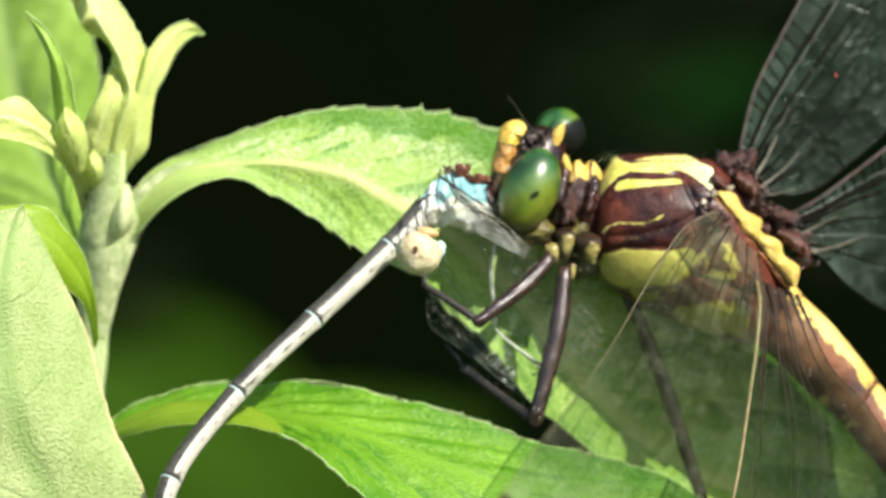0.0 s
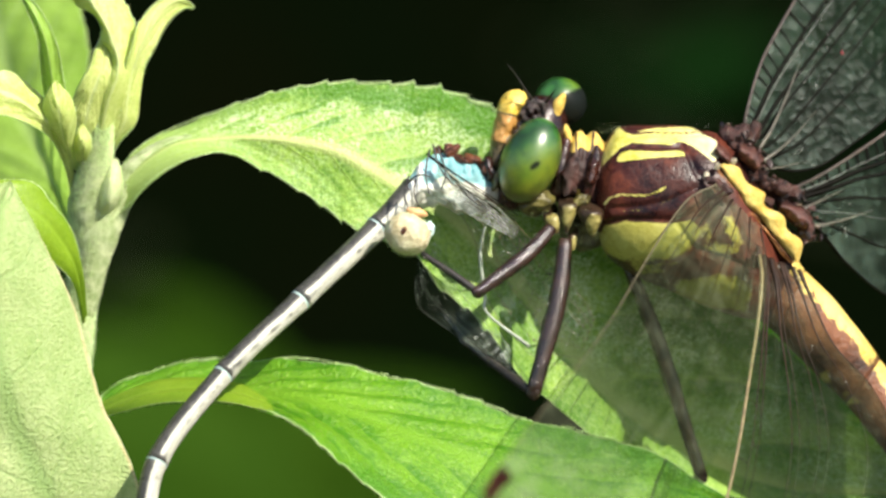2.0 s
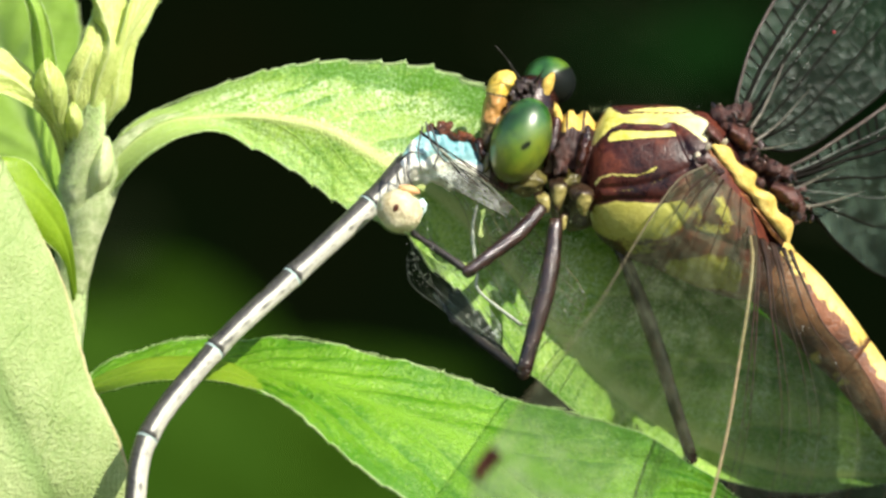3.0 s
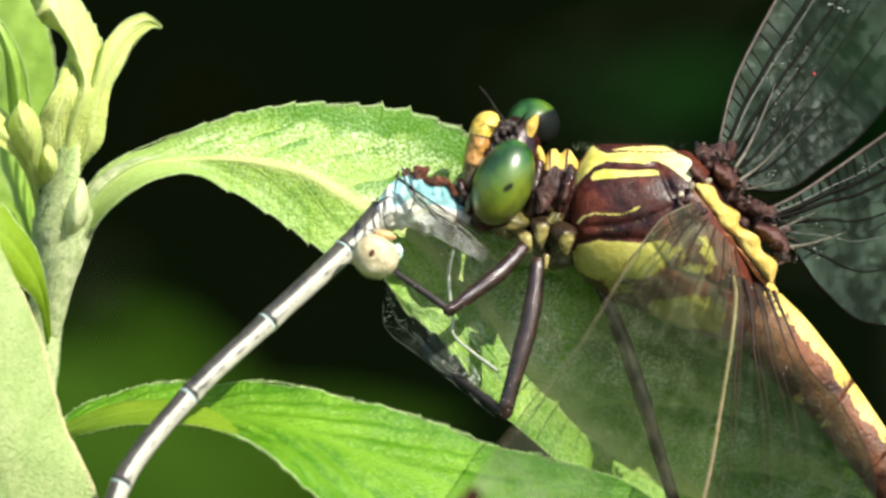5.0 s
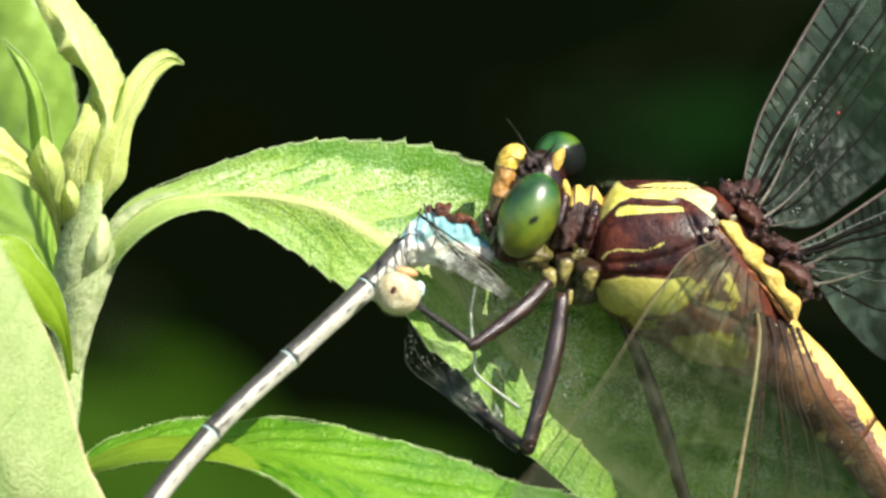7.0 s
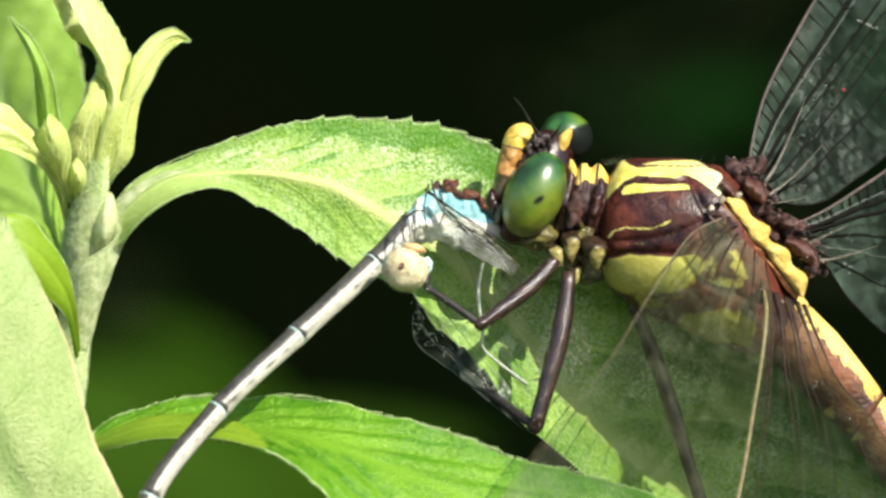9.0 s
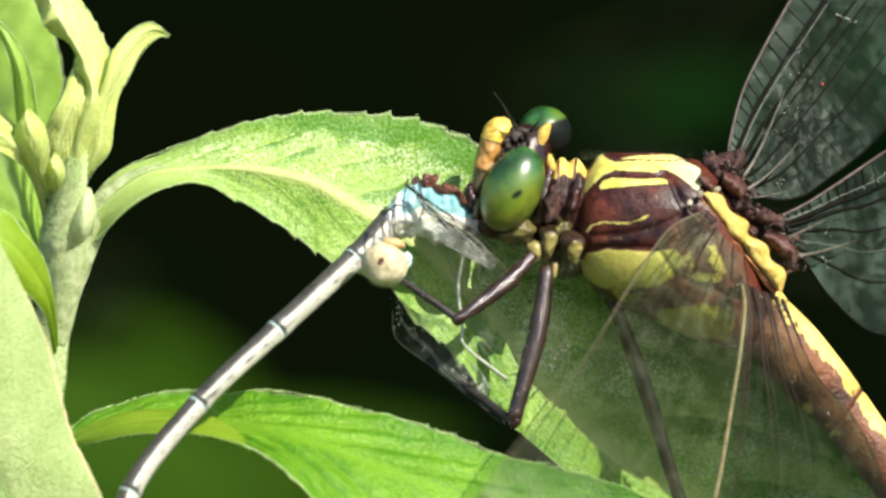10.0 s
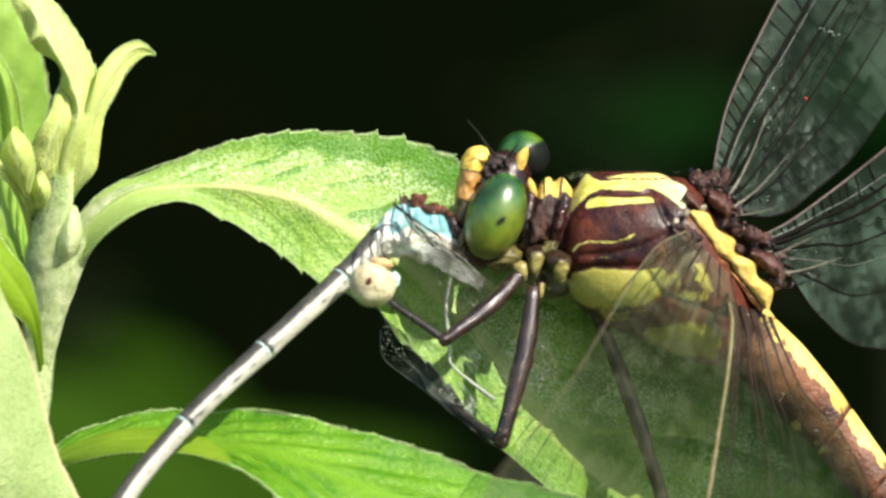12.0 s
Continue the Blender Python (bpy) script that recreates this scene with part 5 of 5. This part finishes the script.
    wing("near_hindwing", fly, [(1338, 520, -2), (1342, 560, -3), (1334, 640, -4.5), (1318, 740, -7), (1298, 860, -10), (1270, 980, -13), (1230, 1120, -17), (1190, 1240, -21)],
         [(1408, 545, -2), (1432, 600, -2.5), (1470, 680, -3), (1540, 760, -4), (1590, 880, -6), (1560, 1020, -9), (1440, 1160, -15), (1210, 1260, -21)],
         (0.0, 0.08, 0.12, 0.27, 0.33, 0.52, 0.60, 0.82), 11, "clear near hindwing with brown veins", M_VEIN_PALE, 3.6, 2.4, skin=M_WING_NEAR_HIND, tone=M_VEIN_BROWN, slim=0.62, flecks=14)
    return fly, head, far_wings


# ---- the damselfly ----
def build_damselfly():
    base = at(700, 450, -3)
    fly = thing("damselfly", base, "half-eaten pale blue damselfly with a grey jointed abdomen", "damselfly")
    line = [(722, 402, -1), (655, 470, -2), (517, 597, -4), (378, 728, -6), (258, 884, -8), (232, 1040, -9), (215, 1200, -9)]
    pts = steps(line, 121)
    width = np.interp(np.linspace(0, 1, 121), [0, 0.17, 0.4, 0.8, 1], [25, 21, 18.5, 19, 20])
    ends = (0, 20, 40, 60, 80, 100, 120)
    for a, b in zip(ends, ends[1:]):
        seg = pts[a:b + 1]
        r = [width[i] * STEP * (1 + 0.10 * (max(0, 1 - (b - i) / 3) + 0.6 * max(0, 1 - (i - a) / 2))) for i in range(a, b + 1)]
        back = {"mark": lambda l, w, p: 0.30 * max(0, noise.noise(p * 2600)) + max(soft((math.cos(2 * math.pi * (w - 0.275)) - 0.06) * 20), 0.56 * soft((math.cos(2 * math.pi * (w - 0.94)) - 0.978) * 90), 0.95 * soft((math.cos(2 * math.pi * (w - 0.94)) - 0.93) * 40) * soft((l - 0.90) * 30), soft((l - 0.965) * 120) * soft((math.cos(2 * math.pi * (w - 0.2)) + 0.3) * 20))}
        ob = part("abdomen_segment", tube(seg, r, 36, values=back), M_DAMSEL, fly, "pale grey segment with a black back")
        if a:
            p, q = pts[a], pts[a + 1]
            part("segment_ring", tube([p - (q - p) * 0.3, p, p + (q - p) * 0.4], [r[0] * 0.99, r[0] * 1.025, r[0] * 0.99], 24), M_RING, ob, "pale blue ring at the joint")
    rows = [(708, 392, 704, 420, -1.2, 14), (722, 366, 712, 432, -1, 26), (742, 344, 734, 436, -0.8, 34), (775, 340, 768, 436, -0.6, 36), (808, 350, 798, 440, -0.5, 36), (838, 362, 828, 442, -0.4, 34), (866, 384, 852, 440, -0.3, 26), (884, 405, 876, 428, -0.2, 12)]

    def blue(l, w, p):
        u, v = plan(p)
        return max(soft((388 + 0.10 * (u - 780) - v + 16 * noise.noise(p * 2000)) * 0.8, 7) * soft(u - 736, 4), soft(11 - math.hypot(u - 716, v - 372), 4))

    part("thorax", grid(loft(rows, 80, 90, 0.28, 1300), True, True, values={"mark": blue}), M_BLUE, fly, "torn thorax, sky blue above and cream below")
    for c, r in (((786, 336, -0.8), (13, 12, 14)), ((804, 347, -0.8), (18, 14, 8)), ((826, 352, -0.8), (16, 14, 8)), ((766, 338, -0.7), (9, 10, 11)), ((844, 364, -0.8), (12, 14, 9))):
        part("chewed_edge", blob(at(*c), [k * STEP for k in r], (0, 20, 0), rings=26, sides=34, rough=1.1, freq=2300), M_CHEWED, fly, "moist brown chewed edge")
    ball = part("fleshy_lump", blob(at(708, 481, -4), (41 * STEP, 40 * STEP, 37 * STEP), (0, 30, 0), rings=40, sides=54, rough=0.09), M_CREAM, fly, "round cream-coloured lump of flesh")
    part("pit", blob(at(702, 476, -4.95), (5 * STEP, 4 * STEP, 7 * STEP), (0, 24, 0), rings=20, sides=24, rough=0.7), M_CHEWED, ball)
    part("scale", blob(at(728, 444, -4), (20 * STEP, 12 * STEP, 8 * STEP), (0, 10, 0), rough=0.4), M_ORANGE, ball, "orange shred of shell")
    part("fluff", blob(at(742, 474, -3.8), (12 * STEP, 14 * STEP, 16 * STEP), (0, 10, 0), rings=20, sides=26, rough=0.9, freq=2400), M_RING, ball, "pale bluish shred of tissue")
    fuzz = []
    for i in range(260):
        q = Vector((random.gauss(0, 1), -abs(random.gauss(0, 0.7)), random.gauss(0, 1))).normalized()
        fuzz.append((at(708, 481, -4) + q * 38 * STEP, q + Vector((0.3, 0, -0.6))))
    tagged(part("ball_fuzz", bristles(bmesh.new(), fuzz, 7 * STEP, 0.3 * STEP), M_HAIR, ball), kind="stuff")
    # crumpled legs and wing roots
    for a in ([(756, 322, -2.8), (766, 360, -3.2), (790, 392, -3.2), (812, 398, -3)], [(750, 330, -2.6), (742, 372, -3), (748, 410, -3.2)], [(764, 326, -2.8), (778, 372, -3.2), (770, 402, -3.2)],
              [(712, 378, -3), (704, 410, -3.2), (712, 440, -3.6)], [(724, 384, -3), (722, 412, -3.3), (734, 440, -3.8)], [(706, 392, -3), (730, 376, -3.4), (752, 380, -3.3)]):
        part("leg", tube(steps(a, 16), [2.1 * STEP, 1.7 * STEP, 1.1 * STEP], 6), M_BLACK, fly, "thin crumpled black leg")
    for k in range(10):
        j = random.uniform(-7, 7)
        a = [(744 + 5 * k, 338 + 4.5 * k + j, -2.0), (794 + 3 * k, 374 + 4.6 * k - j, -2.3 - 0.03 * k), (850 + 2 * k, 410 + 5 * k + j, -2.1), (906 - 2.5 * k, 450 + 5 * k, -1.7)]
        part("wing_vein", tube(steps(a, 18), [1.2 * STEP, 1.1 * STEP, 0.9 * STEP, 0.6 * STEP] if k % 3 else [2.0 * STEP, 1.6 * STEP, 1.2 * STEP, 0.8 * STEP], 5), M_FIBRE if k in (3, 6) else M_VEIN_BROWN if k in (1, 4) else M_VEIN, fly, "vein of a folded wing")

    def sheet(name, a, b, crease, label, tone, skin=M_WING_TORN, flecks=0, ribs=(0, 3, 6, 10, 15, 20, 24), net=True):
        A, B = steps(a, 40), steps(b, 40)
        rows = []
        for i in range(40):
            rows.append([A[i].lerp(B[i], j / 24) + Vector((0, crease * STEP * (noise.noise(A[i].lerp(B[i], j / 24) * 300) + 0.4 * noise.noise(A[i].lerp(B[i], j / 24) * 900)), 0)) for j in range(25)])
        ob = part(name, grid(rows), skin, fly, label)
        bm = bmesh.new()
        for j in ribs:
            tube([r[j] for r in rows], 0.42 * STEP, 4, bm)
        for i in range(2, 40 if net else 2, 2):
            for j, k in ((0, 3), (3, 6), (6, 10), (10, 15)):
                tube([rows[i][j], rows[min(39, i + random.choice((0, 1)))][k]], 0.35 * STEP, 4, bm, False)
        part("venation", bm, tone, ob)
        if flecks:
            # Small white blobs stand for the sparkle of the crumpled skin.
            bm = bmesh.new()
            spots = [(random.uniform(4, 36), random.uniform(1, 23)) for _ in range(flecks // 9)]
            for i in range(flecks):
                x, y = random.choice(spots)
                p = rows[int(min(39, max(0, x + random.gauss(0, 2.2))))][int(min(24, max(0, y + random.gauss(0, 2.2))))]
                p = p + Vector((random.uniform(-6, 6), -2, random.uniform(-6, 6))) * STEP
                blob(p, [random.uniform(0.25, 1.1) * STEP for _ in range(3)], (0, random.uniform(0, 180), 0), bm=bm, rings=4, sides=6)
            tagged(part("glints", bm, M_FLECK, ob, "white specks standing for glints on the crumpled wing"), kind="stuff")
        return ob

    sheet("folded_wing", [(806, 398, -2.4), (840, 422, -2.6), (876, 448, -2.4), (910, 474, -2)], [(776, 418, -2.4), (812, 444, -2.6), (850, 466, -2.4), (900, 492, -2)], 7, "folded whitish damselfly wing bundle", M_VEIN_BROWN, M_WING_FOLDED, 60)
    sheet("crumpled_wing", [(764, 360, -2.6), (820, 400, -2.4), (880, 440, -1.4), (950, 520, 0), (1020, 600, 0.5), (1040, 640, 0.5)],
          [(752, 420, -2.6), (800, 445, -2), (830, 500, -0.5), (850, 600, 1), (930, 700, 1), (1010, 720, 0.8)], 16, "crumpled clear damselfly wing", M_VEIN_PALE, flecks=320)
    sheet("crumpled_wing", [(742, 470, -2), (800, 560, 0), (860, 640, 0.8), (930, 750, 0)],
          [(722, 560, 1), (730, 612, 1), (800, 668, 0.6), (920, 765, -0.4)], 10, "dark torn damselfly wing", M_VEIN_GREY, M_WING_DIM, 110, ribs=(4, 17, 24), net=False)
    part("wing_fibre", tube(steps([(846, 470, -1), (838, 520, -0.6), (846, 590, -0.6), (852, 626, -0.8), (925, 684, -1)], 30), [2.6 * STEP, 3.6 * STEP, 2.4 * STEP, 3.2 * STEP], 7, lumps=0.5), M_FIBRE, fly, "pale torn wing fibre")
    return fly


# ---- ground and distance ----
def build_distance():
    bm = bmesh.new()
    rows = []
    spread = [math.copysign(3 * abs(k / 30) + 60 * abs(k / 30) ** 4, k) for k in range(-30, 31)]
    for y in spread:
        rows.append([Vector((x, y, 0.03 * noise.noise(Vector((x * 3, y * 3, 0))) - 0.015)) for x in spread])
    big = grid(rows, bm=bm)
    tagged(part("ground", big, plain("ground_soil", (0.012, 0.010, 0.006), (0.035, 0.035, 0.015), 40.0, 0.9, 0.6, 0.004)), "dark shaded soil under the plants", kind="structure")
    # A plain sheet; its near-black greens carry the shade of a thicket.
    n = Nodes("painted_thicket_shade")
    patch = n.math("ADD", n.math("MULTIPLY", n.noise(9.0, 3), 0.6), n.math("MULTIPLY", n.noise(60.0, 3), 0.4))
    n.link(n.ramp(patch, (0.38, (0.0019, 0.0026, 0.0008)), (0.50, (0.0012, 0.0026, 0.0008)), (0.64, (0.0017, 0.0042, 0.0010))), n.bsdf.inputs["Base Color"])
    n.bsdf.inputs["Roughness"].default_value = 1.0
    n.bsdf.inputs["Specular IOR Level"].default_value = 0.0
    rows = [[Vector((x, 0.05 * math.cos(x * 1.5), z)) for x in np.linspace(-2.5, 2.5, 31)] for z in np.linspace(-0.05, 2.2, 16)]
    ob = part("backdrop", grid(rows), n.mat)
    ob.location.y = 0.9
    tagged(ob, "backdrop sheet coloured as a deep shaded green thicket far behind the plant", kind="structure")


# ---- the shrubs behind, far out of focus ----
def shrub(foot, leaves, label, material, tips):
    """A shrub of bare stems and ovate leaves. leaves: right, down, depth, length and width (mm), lean, tilt, turn (degrees)."""
    bush = thing("shrub", foot, label, "shrub")
    for k, (u, v, d) in enumerate(tips):
        tip = at(u, v, d)
        bend = Vector(foot).lerp(tip, 0.5) + Vector((0.03 * math.sin(k * 2.1), 0.03 * math.cos(k * 1.7), 0.02))
        part("stem", tube([Vector(p) for p in curve([Vector(foot), bend, tip], 30)], [0.004, 0.003, 0.0012], 8, lumps=0.1), M_TWIG, bush, "dark woody stem")
    for u, v, d, length, wide, lean, tilt, turn in leaves:
        m = Matrix.Translation(at(u, v, d)) @ pose(0, 0, 0, tilt, lean, turn)
        rows = []
        for i in range(25):
            t = i / 24
            w = wide * 5e-4 * math.sin(math.pi * t ** 0.8) ** 0.85 + 1e-5
            rows.append([m @ Vector(((t - 0.5) * length * 1e-3, 0.22 * w * abs(j) - 0.1 * length * 1e-3 * (t - 0.5) ** 2, j * w * (1 + 0.05 * noise.noise(Vector((i * 0.9, j, d)))))) for j in (-1, -0.66, -0.33, 0, 0.33, 0.66, 1)])
        blade = part("leaf", grid(rows), material, bush)
        near = min(tips, key=lambda q: (at(*q) - rows[0][3]).length)
        part("leaf_stalk", tube([Vector(p) for p in curve([rows[2][3], rows[0][3], rows[0][3].lerp(at(*near), 0.4) - Vector((0, 0, 0.004)), at(*near)], 14)], 0.0006, 6), M_TWIG, blade)
    return bush


def build_shrubs():
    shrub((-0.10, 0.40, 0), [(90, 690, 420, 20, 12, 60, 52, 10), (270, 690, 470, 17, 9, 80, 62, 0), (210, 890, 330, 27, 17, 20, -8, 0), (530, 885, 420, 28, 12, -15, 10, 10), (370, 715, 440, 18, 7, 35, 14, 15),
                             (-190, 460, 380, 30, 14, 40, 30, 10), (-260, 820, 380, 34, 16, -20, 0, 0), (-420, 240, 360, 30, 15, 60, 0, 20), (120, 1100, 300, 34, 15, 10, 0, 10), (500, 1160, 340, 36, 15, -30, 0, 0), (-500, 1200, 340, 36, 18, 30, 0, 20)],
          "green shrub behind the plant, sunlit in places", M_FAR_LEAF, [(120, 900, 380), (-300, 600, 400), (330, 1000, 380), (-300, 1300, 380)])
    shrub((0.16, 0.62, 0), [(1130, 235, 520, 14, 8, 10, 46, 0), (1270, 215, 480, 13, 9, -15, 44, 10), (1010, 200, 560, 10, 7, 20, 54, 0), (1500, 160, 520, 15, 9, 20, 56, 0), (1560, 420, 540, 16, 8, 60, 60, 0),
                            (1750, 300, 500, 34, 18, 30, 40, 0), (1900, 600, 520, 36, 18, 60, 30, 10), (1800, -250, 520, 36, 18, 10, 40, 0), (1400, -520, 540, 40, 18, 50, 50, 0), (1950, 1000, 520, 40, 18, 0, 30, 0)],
          "green shrub far behind the plant, its shade in the leaf colour", M_FAR_LEAF_COOL_SHADE, [(1700, 500, 560), (1760, 60, 560), (1600, -260, 560), (1900, 860, 560)])


build_distance()
build_shrubs()
DRAGONFLY, HEAD, FAR_WINGS = build_dragonfly()
DAMSELFLY = build_damselfly()


def motions():
    # seconds, right, down, in steps, and lean in degrees
    body = [(0, -19.0, 17.0, -0.51), (0.5, -10.6, 13.0, -0.01), (1, -9.1, 11.6, 0.13), (1.5, -5.3, 10.3, 0.24), (2, -7.0, 10.5, 0.16), (2.5, -10.2, 10.5, -0.12),
            (3, -7.9, 8.6, 0.05), (5, 0.2, 0.2, 0.22), (5.5, 1.7, 1.2, 0.32), (6, -0.3, -0.3, -0.08), (6.5, 0.0, 0.0, 0.0), (7, 3.1, -0.2, 0.54),
            (9, 4.8, -0.3, 0.09), (9.5, 1.0, -0.2, 0.12), (10, 1.9, -0.6, 0.15), (10.5, 5.7, -1.5, 0.1), (11, 7.2, -4.4, 0.25), (11.5, 7.8, -3.5, 0.13),
            (12, 4.0, -3.0, -0.59)]
    at_rest = DRAGONFLY.location.copy()
    walk(DRAGONFLY, [(t, pose(at_rest.x + u * STEP, at_rest.y, at_rest.z - v * STEP, 0, a, 0)) for t, u, v, a in body])
    # the far wings tremble on their hinges: seconds, tilt, turn
    tremble = [(0, 9, -10), (0.5, 4, -7), (1, 3.5, -5), (1.5, 2, -5), (2, 0.5, -6), (2.5, 2, -6.5), (3, 2.5, -6.5), (5, -1, 1.5), (5.5, -1, 1), (6, 0, 1), (6.5, 0, 0), (7, -3, 2),
               (9, -3.5, 2), (9.5, -3.5, 2), (10, -3.5, 1.8), (10.5, -4, 3.5), (11, -4.5, 4.5), (11.5, -4.5, 6), (12, 0.5, 4.5)]
    for ob in FAR_WINGS:
        rest = ob.location.copy()
        walk(ob, [(t, pose(rest.x, rest.y, rest.z, a, 0, b)) for t, a, b in tremble])
    chew = [(0, 1.4, -2.6, -0.49), (0.5, 0.6, -3.0, -1.99), (1, 1.5, -3.7, -2.13), (1.5, 0.2, -3.6, -0.24), (2, 0.2, -3.5, -1.16), (2.5, -0.2, -4.2, -2.88),
            (3, 0.7, -4.4, -3.05), (5, 0.2, 3.0, -2.22), (5.5, 0.6, 1.3, -1.32), (6, 0.3, 0.1, -0.42), (6.5, 0.0, 0.0, 0.0), (7, 1.5, -1.1, -1.54),
            (9, -0.0, 2.0, 0.21), (9.5, 0.3, 2.4, 0.48), (10, 0.4, 2.5, 0.65), (10.5, 0.9, 1.5, -1.1), (11, 1.1, 5.7, -3.75), (11.5, -0.4, 7.9, -5.63),
            (12, -2.7, 9.7, -3.91)]
    there = HEAD.location.copy()
    walk(HEAD, [(t, pose(there.x + u * STEP, there.y, there.z - v * STEP, 0, a, 0)) for t, u, v, a in chew])
    prey = [(0, 0, -3), (0.5, -4, 3), (1, -3, 3), (1.5, -6, 6), (2, -5, 5), (2.5, -2, 0), (3, -3, 1), (5, -4, 4), (5.5, -4, 5), (6, 0, 0), (6.5, 0, 0), (7, -4, 5), (9, -2, 2),
            (9.5, -2, 1), (10, -1, 2), (10.5, -3, 5), (11, -2, 7), (11.5, -3, 9), (12, 2, 3)]
    start = DAMSELFLY.location.copy()
    walk(DAMSELFLY, [(t, pose(start.x + u * STEP, start.y, start.z - v * STEP)) for t, u, v in prey])


motions()
